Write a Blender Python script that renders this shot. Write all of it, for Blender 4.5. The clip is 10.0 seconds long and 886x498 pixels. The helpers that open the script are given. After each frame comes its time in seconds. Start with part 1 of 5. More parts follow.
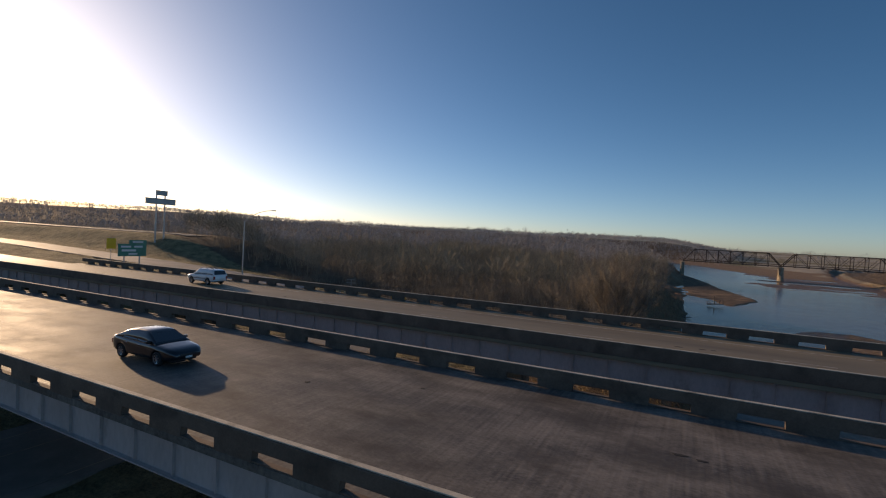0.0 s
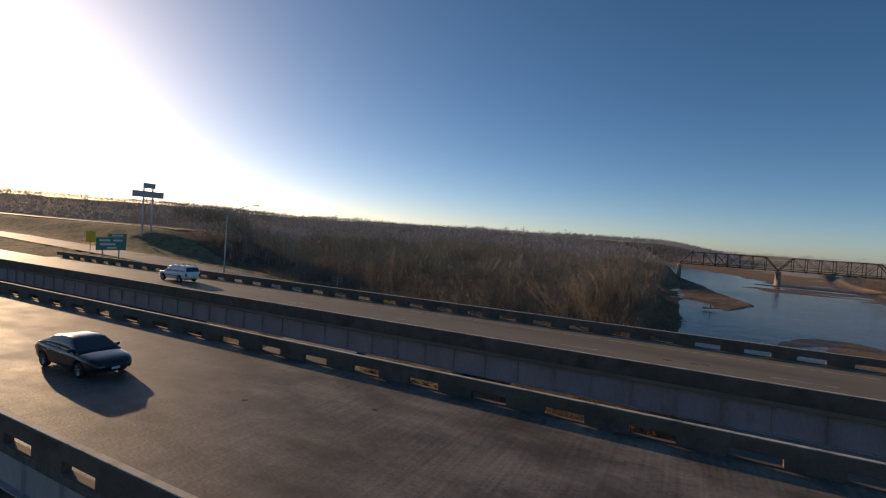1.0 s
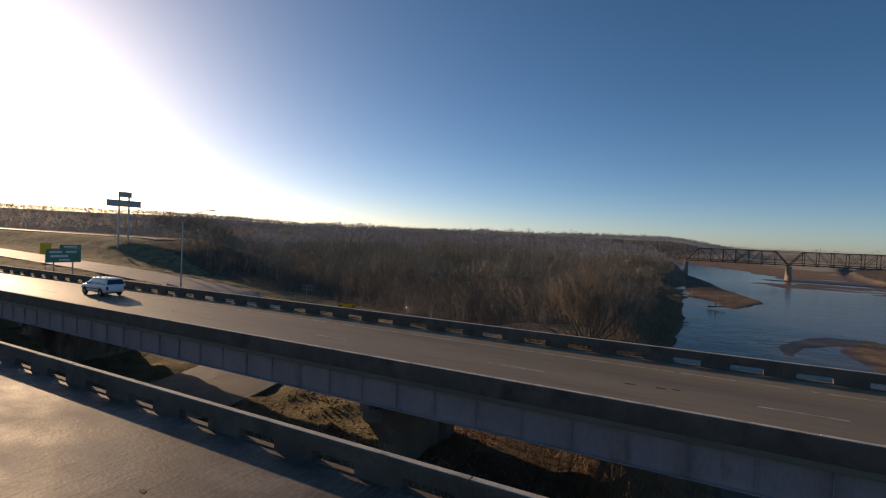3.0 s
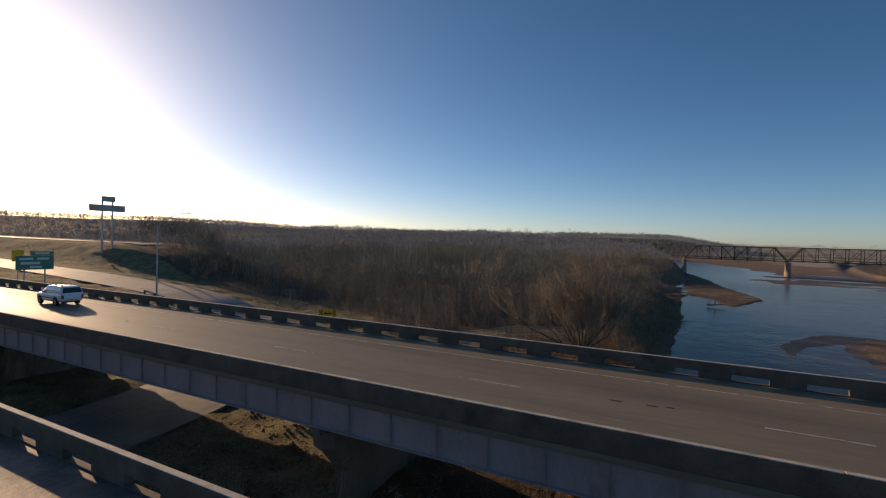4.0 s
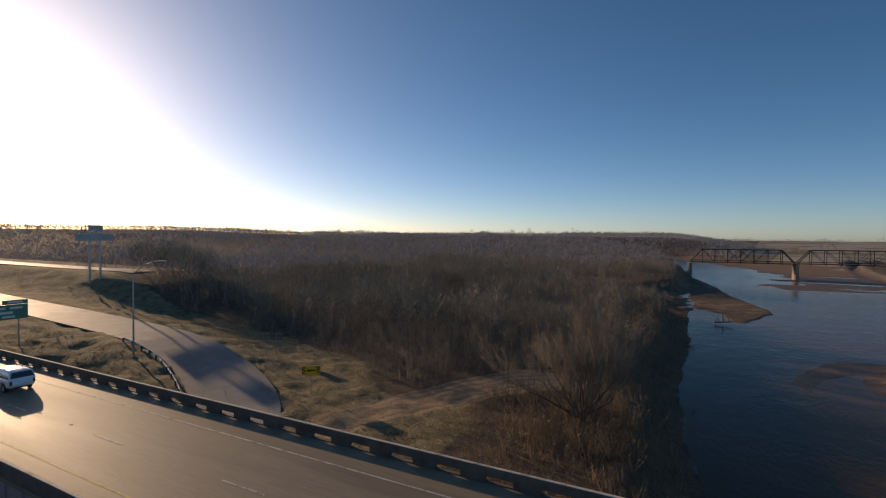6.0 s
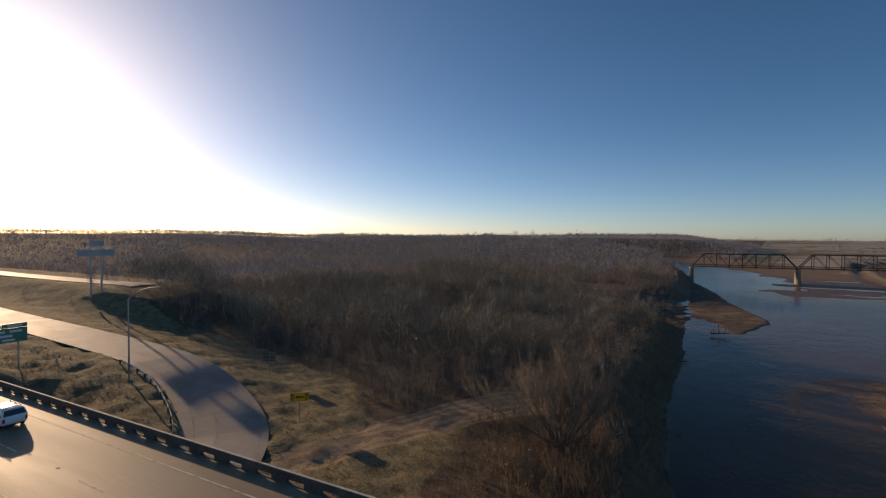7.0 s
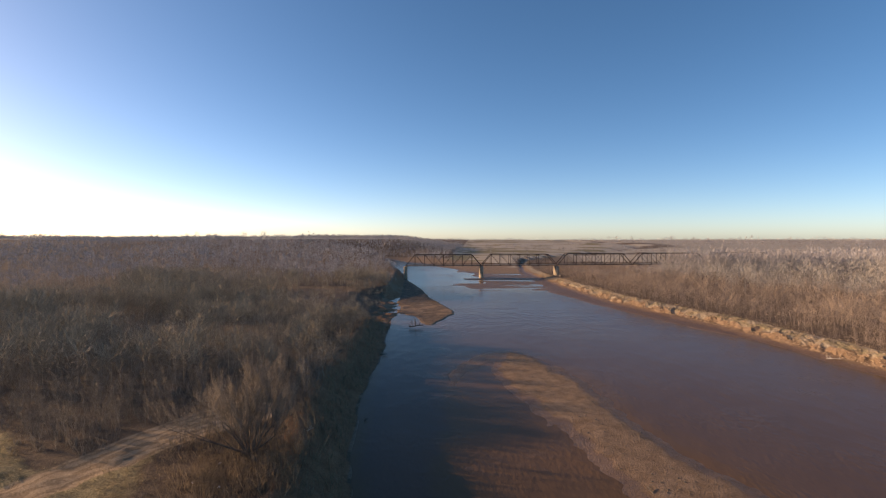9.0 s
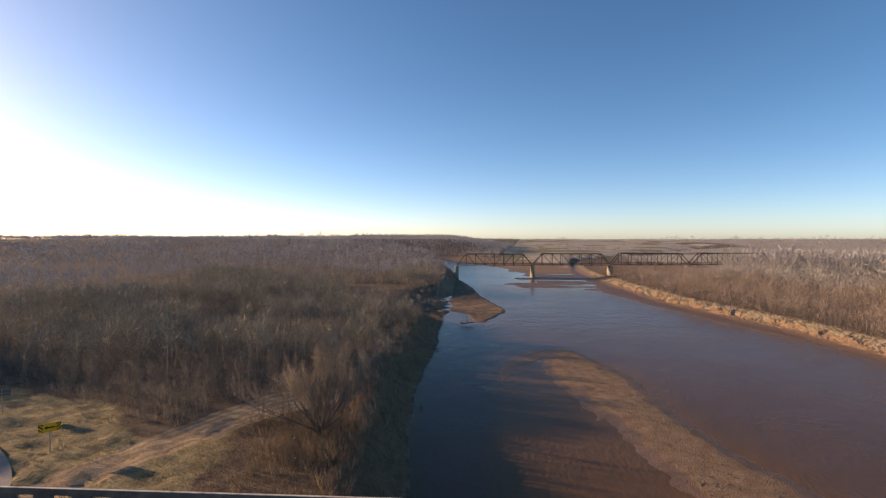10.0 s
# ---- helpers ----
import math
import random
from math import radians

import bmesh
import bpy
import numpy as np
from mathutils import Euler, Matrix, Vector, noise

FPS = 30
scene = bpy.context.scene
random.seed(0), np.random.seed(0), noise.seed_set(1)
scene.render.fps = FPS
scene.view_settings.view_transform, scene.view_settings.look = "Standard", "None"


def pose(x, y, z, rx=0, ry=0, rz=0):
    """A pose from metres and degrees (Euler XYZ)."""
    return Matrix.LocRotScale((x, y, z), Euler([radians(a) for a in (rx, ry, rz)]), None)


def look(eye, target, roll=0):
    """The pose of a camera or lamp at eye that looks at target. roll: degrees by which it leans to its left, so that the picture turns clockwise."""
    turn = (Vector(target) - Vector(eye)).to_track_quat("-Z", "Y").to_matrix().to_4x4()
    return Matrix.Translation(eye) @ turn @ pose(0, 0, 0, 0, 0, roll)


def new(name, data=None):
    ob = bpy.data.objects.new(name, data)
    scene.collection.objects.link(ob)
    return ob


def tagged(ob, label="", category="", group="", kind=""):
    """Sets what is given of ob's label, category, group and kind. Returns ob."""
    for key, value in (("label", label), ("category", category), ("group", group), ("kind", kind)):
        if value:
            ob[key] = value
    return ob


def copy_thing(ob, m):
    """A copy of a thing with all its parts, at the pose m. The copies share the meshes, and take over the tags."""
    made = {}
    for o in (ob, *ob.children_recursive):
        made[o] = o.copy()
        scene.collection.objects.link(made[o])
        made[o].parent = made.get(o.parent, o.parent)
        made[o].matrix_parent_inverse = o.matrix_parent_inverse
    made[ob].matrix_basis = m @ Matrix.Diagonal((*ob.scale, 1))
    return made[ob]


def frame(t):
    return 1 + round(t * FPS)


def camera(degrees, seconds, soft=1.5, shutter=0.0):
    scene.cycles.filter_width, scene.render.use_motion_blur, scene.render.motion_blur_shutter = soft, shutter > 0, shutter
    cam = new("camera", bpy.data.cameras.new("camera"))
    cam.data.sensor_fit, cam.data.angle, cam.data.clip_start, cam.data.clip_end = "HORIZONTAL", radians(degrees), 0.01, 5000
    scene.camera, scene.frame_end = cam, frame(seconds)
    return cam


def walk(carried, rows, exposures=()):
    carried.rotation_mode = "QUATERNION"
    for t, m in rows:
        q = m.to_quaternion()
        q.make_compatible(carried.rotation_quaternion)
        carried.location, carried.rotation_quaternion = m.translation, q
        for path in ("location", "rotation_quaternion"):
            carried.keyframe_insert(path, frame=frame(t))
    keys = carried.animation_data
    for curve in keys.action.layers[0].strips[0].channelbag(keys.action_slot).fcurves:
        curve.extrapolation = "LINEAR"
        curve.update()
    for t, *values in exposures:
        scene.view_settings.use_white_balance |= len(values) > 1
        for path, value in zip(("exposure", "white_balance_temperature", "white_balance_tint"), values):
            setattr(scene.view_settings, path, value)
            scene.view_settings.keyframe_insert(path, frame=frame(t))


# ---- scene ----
cam = camera(84.81, 10.0, 1.2)
PATH = [
    (0, (6.819, -29.760, 6.473), (5.9020, -27.9837, 6.4191), 3.03),
    (0.5, (6.946, -28.421, 6.634), (6.0344, -26.6419, 6.5724), 3.71),
    (1, (7.072, -26.897, 6.699), (6.1620, -25.1172, 6.6379), 4.00),
    (1.5, (7.463, -25.427, 6.829), (6.5510, -23.6480, 6.7705), 3.82),
    (2, (7.495, -23.590, 6.710), (6.5776, -21.8136, 6.6566), 3.42),
    (2.5, (8.733, -21.234, 6.688), (7.7973, -19.4674, 6.6361), 2.86),
    (4, (9.159, -15.611, 6.569), (8.2233, -13.8439, 6.5251), 1.60),
    (4.5, (8.426, -14.139, 7.131), (7.4785, -12.3786, 7.0897), 1.19),
    (5, (8.097, -12.853, 8.561), (7.1531, -11.0896, 8.5144), 1.01),
    (5.5, (8.198, -11.728, 10.485), (7.2588, -9.9626, 10.4382), 0.63),
    (7, (11.181, -11.040, 15.852), (10.2144, -9.2892, 15.8069), 0.18),
    (7.5, (13.310, -11.699, 17.344), (12.5880, -9.8341, 17.3043), -0.11),
    (8, (15.345, -13.133, 18.588), (15.1253, -11.1456, 18.5387), 0.06),
    (8.5, (16.966, -14.894, 18.827), (16.9644, -12.8951, 18.7784), -0.02),
    (9, (18.087, -16.536, 18.630), (18.1430, -14.5374, 18.5849), -0.08),
    (9.5, (18.517, -18.449, 18.541), (18.5526, -16.4496, 18.4951), -0.26),
    (10, (17.796, -20.652, 18.553), (17.6439, -18.6587, 18.5065), -0.09),
]
EXPOSURES = [(0.0, 0.6, 9000, 21), (6.6, 0.58, 9000, 22), (7.4, 0.5, 9100, 23), (8.0, 0.74, 9400, 25), (8.6, 1.38, 9800, 27), (9.2, 1.52, 9900, 28), (10.0, 1.58, 10000, 28)]
walk(cam, [(t, look(eye, aim, roll)) for t, eye, aim, roll in PATH], EXPOSURES)

# ---- world, sun ----
SUN_AZ, SUN_EL = radians(-73.5), radians(12.0)
world = bpy.data.worlds.new("sky")
scene.world = world
world.use_nodes = True
wn = world.node_tree.nodes
sky = wn.new("ShaderNodeTexSky")
sky.sky_type = "NISHITA"
sky.sun_disc = False
sky.sun_elevation, sky.sun_rotation = SUN_EL, SUN_AZ
sky.air_density, sky.dust_density, sky.ozone_density = 0.55, 0.5, 3.0
wn["Background"].inputs["Strength"].default_value = 0.09
vivid = wn.new("ShaderNodeHueSaturation")
vivid.inputs["Hue"].default_value, vivid.inputs["Saturation"].default_value = 0.496, 1.19
world.node_tree.links.new(sky.outputs["Color"], vivid.inputs["Color"])
world.node_tree.links.new(vivid.outputs["Color"], wn["Background"].inputs["Color"])
to_sun = Vector((math.sin(SUN_AZ) * math.cos(SUN_EL), math.cos(SUN_AZ) * math.cos(SUN_EL), math.sin(SUN_EL)))
sun = new("sun", bpy.data.lights.new("sun", "SUN"))
sun.data.energy, sun.data.angle, sun.data.color = 2.3, radians(0.55), (1.0, 0.82, 0.61)
sun.matrix_world = look(to_sun * 300, (0, 0, 0))


# ---- materials ----
def surface(name, dark, light, scale=1.0, fine=12.0, rough=0.8, bump=0.2, metal=0.0, stain=None, stain_scale=0.15,
            stain_at=(0.5, 0.62), island=0.0, stretch=(1, 1, 1), rough_var=0.1, bump_dist=0.02, spec=0.5, per_object=0.0, groove=0.0):
    """Two scales of noise between two colours, optional stains, fine relief."""
    m = bpy.data.materials.new(name)
    m.use_nodes = True
    n, l = m.node_tree.nodes, m.node_tree.links
    b = n["Principled BSDF"]
    geo = n.new("ShaderNodeNewGeometry")
    mp = n.new("ShaderNodeMapping")
    mp.inputs["Scale"].default_value = stretch
    l.new(geo.outputs["Position"], mp.inputs["Vector"])

    def noise_at(sc, det=4.0, ro=0.6):
        t = n.new("ShaderNodeTexNoise")
        t.inputs["Scale"].default_value, t.inputs["Detail"].default_value, t.inputs["Roughness"].default_value = sc, det, ro
        l.new(mp.outputs["Vector"], t.inputs["Vector"])
        return t.outputs["Fac"]

    big, small = noise_at(scale), noise_at(fine)
    add = n.new("ShaderNodeMath")
    add.operation = "MULTIPLY_ADD"
    l.new(small, add.inputs[0])
    add.inputs[1].default_value = 0.55
    l.new(big, add.inputs[2])
    ramp = n.new("ShaderNodeMapRange")
    ramp.inputs["From Min"].default_value, ramp.inputs["From Max"].default_value = 0.55, 1.0
    l.new(add.outputs[0], ramp.inputs["Value"])
    fac, relief = ramp.outputs["Result"], small
    if groove:
        gm = n.new("ShaderNodeMapping")
        gm.inputs["Scale"].default_value = (groove, groove * 0.04, 1)
        l.new(geo.outputs["Position"], gm.inputs["Vector"])
        gt = n.new("ShaderNodeTexNoise")
        gt.inputs["Scale"].default_value, gt.inputs["Detail"].default_value = 1.0, 3.0
        l.new(gm.outputs["Vector"], gt.inputs["Vector"])
        ga = n.new("ShaderNodeMath")
        ga.operation = "MULTIPLY_ADD"
        ga.inputs[1].default_value = 0.45
        l.new(gt.outputs["Fac"], ga.inputs[0])
        l.new(small, ga.inputs[2])
        relief = ga.outputs[0]
        gf = n.new("ShaderNodeMath")
        gf.operation = "MULTIPLY_ADD"
        gf.inputs[1].default_value = 0.9
        l.new(gt.outputs["Fac"], gf.inputs[0])
        l.new(fac, gf.inputs[2])
        gs = n.new("ShaderNodeMath")
        gs.operation = "SUBTRACT"
        gs.use_clamp = True
        l.new(gf.outputs[0], gs.inputs[0])
        gs.inputs[1].default_value = 0.43
        fac = gs.outputs[0]
    if island:
        mi = n.new("ShaderNodeMath")
        mi.operation = "MULTIPLY_ADD"
        l.new(geo.outputs["Random Per Island"], mi.inputs[0])
        mi.inputs[1].default_value = island
        l.new(fac, mi.inputs[2])
        ms = n.new("ShaderNodeMath")
        ms.operation = "SUBTRACT"
        l.new(mi.outputs[0], ms.inputs[0])
        ms.inputs[1].default_value = island / 2
        ms.use_clamp = True
        fac = ms.outputs[0]
    mix = n.new("ShaderNodeMix")
    mix.data_type = "RGBA"
    l.new(fac, mix.inputs["Factor"])
    mix.inputs["A"].default_value, mix.inputs["B"].default_value = (*dark, 1), (*light, 1)
    col = mix.outputs["Result"]
    if per_object:
        oi = n.new("ShaderNodeObjectInfo")
        hv = n.new("ShaderNodeHueSaturation")
        mr = n.new("ShaderNodeMapRange")
        mr.inputs["To Min"].default_value, mr.inputs["To Max"].default_value = 1 - per_object, 1 + per_object
        l.new(oi.outputs["Random"], mr.inputs["Value"])
        l.new(mr.outputs["Result"], hv.inputs["Value"])
        l.new(col, hv.inputs["Color"])
        col = hv.outputs["Color"]
    if stain:
        sm = n.new("ShaderNodeMapRange")
        sm.inputs["From Min"].default_value, sm.inputs["From Max"].default_value = stain_at
        l.new(noise_at(stain_scale, 6.0, 0.65), sm.inputs["Value"])
        mx = n.new("ShaderNodeMix")
        mx.data_type = "RGBA"
        l.new(sm.outputs["Result"], mx.inputs["Factor"])
        l.new(col, mx.inputs["A"])
        mx.inputs["B"].default_value = (*stain, 1)
        col = mx.outputs["Result"]
    l.new(col, b.inputs["Base Color"])
    rr = n.new("ShaderNodeMapRange")
    rr.inputs["To Min"].default_value, rr.inputs["To Max"].default_value = rough - rough_var, min(1.0, rough + rough_var)
    l.new(big, rr.inputs["Value"])
    l.new(rr.outputs["Result"], b.inputs["Roughness"])
    b.inputs["Metallic"].default_value = metal
    b.inputs["Specular IOR Level"].default_value = spec
    if bump:
        bp = n.new("ShaderNodeBump")
        bp.inputs["Strength"].default_value, bp.inputs["Distance"].default_value = bump, bump_dist
        l.new(relief, bp.inputs["Height"])
        l.new(bp.outputs["Normal"], b.inputs["Normal"])
    return m


M_DECK = surface("tined_concrete", (0.075, 0.066, 0.058), (0.235, 0.21, 0.184), 0.45, 9.0, 0.68, 0.45, stain=(0.07, 0.06, 0.052),
                 stain_scale=0.3, stain_at=(0.46, 0.66), stretch=(0.75, 1.25, 1), rough_var=0.2, spec=0.25, bump_dist=0.025, groove=7.0)
M_DECK_B = surface("worn_concrete", (0.175, 0.143, 0.097), (0.275, 0.228, 0.158), 0.25, 7.0, 0.62, 0.4, stain=(0.16, 0.13, 0.09),
                   stain_scale=0.16, stretch=(0.12, 1.3, 1), rough_var=0.14, bump_dist=0.008, spec=0.25)
# rail faces: brown stained concrete, darkened further for the shade they stand in
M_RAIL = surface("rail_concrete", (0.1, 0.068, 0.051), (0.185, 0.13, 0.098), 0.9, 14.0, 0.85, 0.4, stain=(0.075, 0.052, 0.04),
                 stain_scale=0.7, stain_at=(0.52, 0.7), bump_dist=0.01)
# same concrete on top, sunlight on the coping put into a paler colour
M_CAP_LIT = surface("sunlit_cap_concrete", (0.4, 0.35, 0.28), (0.62, 0.55, 0.44), 0.9, 14.0, 0.8, 0.4, stain=(0.14, 0.12, 0.095),
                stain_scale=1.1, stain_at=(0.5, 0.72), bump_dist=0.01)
M_GIRDER = surface("painted_steel", (0.36, 0.31, 0.3), (0.5, 0.44, 0.43), 0.5, 8.0, 0.5, 0.08, stain=(0.26, 0.2, 0.16),
                   stain_scale=0.8, stain_at=(0.6, 0.78), stretch=(1, 1, 0.4))
M_PIER = surface("pier_concrete", (0.16, 0.14, 0.115), (0.27, 0.235, 0.19), 0.5, 8.0, 0.88, 0.4, stain=(0.08, 0.07, 0.058),
                 stain_scale=0.4, stretch=(1, 1, 0.35))
M_ROAD = surface("ramp_pavement", (0.15, 0.137, 0.12), (0.25, 0.228, 0.2), 0.3, 6.0, 0.7, 0.3, stain=(0.13, 0.12, 0.105),
                 stain_scale=0.12, bump_dist=0.01)
M_WHITE = surface("worn_white_paint", (0.34, 0.31, 0.27), (0.62, 0.58, 0.5), 2.0, 20.0, 0.7, 0.2, stain=(0.2, 0.18, 0.15), stain_scale=1.3)
M_YELLOW = surface("worn_yellow_paint", (0.32, 0.24, 0.06), (0.55, 0.4, 0.08), 2.0, 20.0, 0.7, 0.2, stain=(0.2, 0.17, 0.12), stain_scale=1.3)
M_STEEL = surface("galvanised_steel", (0.32, 0.33, 0.34), (0.5, 0.5, 0.5), 3.0, 30.0, 0.42, 0.1, metal=0.9)
M_RUST = surface("rusty_truss_steel", (0.035, 0.024, 0.019), (0.08, 0.052, 0.038), 0.4, 5.0, 0.75, 0.2, metal=0.2)
M_OLD_PIER = surface("old_pier_concrete", (0.28, 0.23, 0.165), (0.44, 0.37, 0.27), 0.3, 3.0, 0.9, 0.4, stain=(0.14, 0.11, 0.085), stain_scale=0.25)
M_BARK = surface("grey_bark", (0.075, 0.062, 0.048), (0.17, 0.145, 0.115), 1.5, 18.0, 0.9, 0.5, stretch=(1, 1, 0.3))
M_TWIG = surface("bare_twigs", (0.09, 0.081, 0.066), (0.31, 0.268, 0.205), 0.11, 0.5, 0.85, 0.0, island=0.55)
M_TWIG_GOLD = surface("golden_bare_twigs", (0.15, 0.13, 0.092), (0.41, 0.345, 0.245), 0.1, 0.6, 0.85, 0.0, island=0.7)
M_TWIG_DARK = surface("dark_grey_twigs", (0.1, 0.085, 0.075), (0.24, 0.205, 0.18), 0.06, 0.5, 0.85, 0.0, island=0.8)
M_TWIG_TREE = surface("grey_brown_twigs", (0.11, 0.09, 0.07), (0.28, 0.232, 0.176), 0.5, 3.0, 0.85, 0.0, island=0.8)
M_TWIG_RED = surface("reddish_bare_twigs", (0.2, 0.155, 0.12), (0.42, 0.325, 0.25), 0.05, 0.4, 0.85, 0.0, island=0.5)
M_TWIG_PALE = surface("pale_bare_twigs", (0.27, 0.252, 0.22), (0.47, 0.44, 0.39), 0.05, 0.4, 0.85, 0.0, island=0.9)
# grey bare twigs, lightened so that distance haze sits in the colour
M_TWIG_HAZE = surface("hazed_bare_woods", (0.25, 0.24, 0.238), (0.46, 0.435, 0.42), 0.012, 0.08, 0.9, 0.0, island=0.8)
M_DRIFT = surface("bleached_driftwood", (0.3, 0.27, 0.23), (0.55, 0.5, 0.43), 2.0, 15.0, 0.85, 0.4)
M_GRASS = surface("dry_grass_blades", (0.15, 0.125, 0.065), (0.42, 0.35, 0.19), 0.2, 2.0, 0.85, 0.0, island=0.9)
M_STRAW = surface("bleached_straw", (0.3, 0.22, 0.12), (0.55, 0.43, 0.27), 0.3, 2.0, 0.9, 0.0, island=0.7)
M_WEED = surface("dry_weed_stems", (0.14, 0.1, 0.063), (0.33, 0.245, 0.15), 0.3, 2.0, 0.9, 0.0, island=0.9)
M_CLOD = surface("sandy_clods", (0.23, 0.165, 0.11), (0.42, 0.315, 0.22), 0.6, 4.0, 0.95, 0.8, island=0.25, bump_dist=0.12)
M_ROCK = surface("riprap_stone", (0.28, 0.185, 0.11), (0.46, 0.33, 0.21), 1.0, 6.0, 0.9, 0.5, per_object=0.25, island=0.5)


def plain(name, col, rough=0.5, metal=0.0, emit=0.0, coat=0.0, transmission=0.0):
    m = bpy.data.materials.new(name)
    m.use_nodes = True
    b = m.node_tree.nodes["Principled BSDF"]
    b.inputs["Base Color"].default_value, b.inputs["Roughness"].default_value, b.inputs["Metallic"].default_value = (*col, 1), rough, metal
    b.inputs["Coat Weight"].default_value, b.inputs["Transmission Weight"].default_value = coat, transmission
    b.inputs["Coat Roughness"].default_value = 0.04
    return m


M_SIGN_Y = surface("yellow_sign_sheeting", (0.88, 0.44, 0.015), (0.95, 0.5, 0.025), 1.0, 9.0, 0.45, 0.02)
M_SIGN_G = surface("green_sign_sheeting", (0.02, 0.2, 0.14), (0.03, 0.26, 0.18), 1.0, 9.0, 0.4, 0.02)
M_BACK = surface("dull_sign_back", (0.13, 0.1, 0.075), (0.2, 0.155, 0.115), 1.0, 9.0, 0.6, 0.02)
M_BLACK = plain("black_sheeting", (0.012, 0.012, 0.012), 0.5)
M_SIGN_W = plain("white_sheeting", (0.7, 0.7, 0.68), 0.4)
M_BOARD = surface("billboard_panel", (0.35, 0.35, 0.34), (0.5, 0.5, 0.48), 0.4, 3.0, 0.5, 0.02)
M_CAR = plain("black_car_paint", (0.008, 0.009, 0.012), 0.28, 0.2, coat=1.0)
M_SUV = plain("white_car_paint", (0.72, 0.73, 0.74), 0.3, 0.0, coat=1.0)
M_GLASS = plain("tinted_car_glass", (0.012, 0.014, 0.016), 0.05, 0.0, coat=1.0)
M_TYRE = surface("tyre_rubber", (0.012, 0.012, 0.012), (0.028, 0.027, 0.026), 4.0, 40.0, 0.85, 0.3)
M_RIM = plain("alloy_rim", (0.55, 0.56, 0.57), 0.3, 0.9)
M_CHROME = plain("chrome_trim", (0.75, 0.75, 0.75), 0.12, 1.0)
M_LAMP = plain("clear_headlamp", (0.75, 0.78, 0.8), 0.1, 0.3, coat=1.0)
M_TAIL = plain("red_tail_lamp", (0.35, 0.01, 0.01), 0.15, 0.0, coat=1.0)
M_PLASTIC = plain("dark_trim_plastic", (0.03, 0.03, 0.032), 0.6)
M_JOINT = plain("joint_filler", (0.03, 0.028, 0.025), 0.8)


def water_material():
    m = bpy.data.materials.new("muddy_river_water")
    m.use_nodes = True
    n, l = m.node_tree.nodes, m.node_tree.links
    b = n["Principled BSDF"]
    geo = n.new("ShaderNodeNewGeometry")
    big = n.new("ShaderNodeTexNoise")
    big.inputs["Scale"].default_value, big.inputs["Detail"].default_value = 0.03, 3
    mp = n.new("ShaderNodeMapping")
    mp.inputs["Scale"].default_value = (1.0, 0.35, 1)
    l.new(geo.outputs["Position"], mp.inputs["Vector"])
    l.new(mp.outputs["Vector"], big.inputs["Vector"])
    mix = n.new("ShaderNodeMix")
    mix.data_type = "RGBA"
    l.new(big.outputs["Fac"], mix.inputs["Factor"])
    mix.inputs["A"].default_value, mix.inputs["B"].default_value = (0.098, 0.064, 0.049, 1), (0.155, 0.102, 0.077, 1)
    sh = n.new("ShaderNodeAttribute")
    sh.attribute_name = "shallow"
    mix2 = n.new("ShaderNodeMix")
    mix2.data_type = "RGBA"
    l.new(sh.outputs["Fac"], mix2.inputs["Factor"])
    l.new(mix.outputs["Result"], mix2.inputs["A"])
    mix2.inputs["B"].default_value = (0.15, 0.088, 0.05, 1)
    l.new(mix2.outputs["Result"], b.inputs["Base Color"])
    b.inputs["IOR"].default_value, b.inputs["Specular IOR Level"].default_value = 1.17, 0.2
    b.inputs["Roughness"].default_value = 0.16
    heights = []
    for sc, st in ((1.6, (1, 0.55, 1)), (0.35, (1, 0.5, 1))):
        w = n.new("ShaderNodeTexNoise")
        w.inputs["Scale"].default_value, w.inputs["Detail"].default_value = sc, 3
        mm = n.new("ShaderNodeMapping")
        mm.inputs["Scale"].default_value = st
        l.new(geo.outputs["Position"], mm.inputs["Vector"])
        l.new(mm.outputs["Vector"], w.inputs["Vector"])
        heights.append(w.outputs["Fac"])
    patch = n.new("ShaderNodeTexNoise")
    patch.inputs["Scale"].default_value = 0.06
    l.new(geo.outputs["Position"], patch.inputs["Vector"])
    pm = n.new("ShaderNodeMapRange")
    pm.inputs["From Min"].default_value, pm.inputs["From Max"].default_value = 0.4, 0.7
    pm.inputs["To Min"].default_value, pm.inputs["To Max"].default_value = 0.15, 1.0
    l.new(patch.outputs["Fac"], pm.inputs["Value"])
    mu = n.new("ShaderNodeMath")
    mu.operation = "MULTIPLY"
    l.new(heights[0], mu.inputs[0])
    l.new(pm.outputs["Result"], mu.inputs[1])
    ad = n.new("ShaderNodeMath")
    l.new(mu.outputs[0], ad.inputs[0])
    l.new(heights[1], ad.inputs[1])
    bp = n.new("ShaderNodeBump")
    bp.inputs["Strength"].default_value, bp.inputs["Distance"].default_value = 0.7, 0.15
    l.new(ad.outputs[0], bp.inputs["Height"])
    l.new(bp.outputs["Normal"], b.inputs["Normal"])
    return m


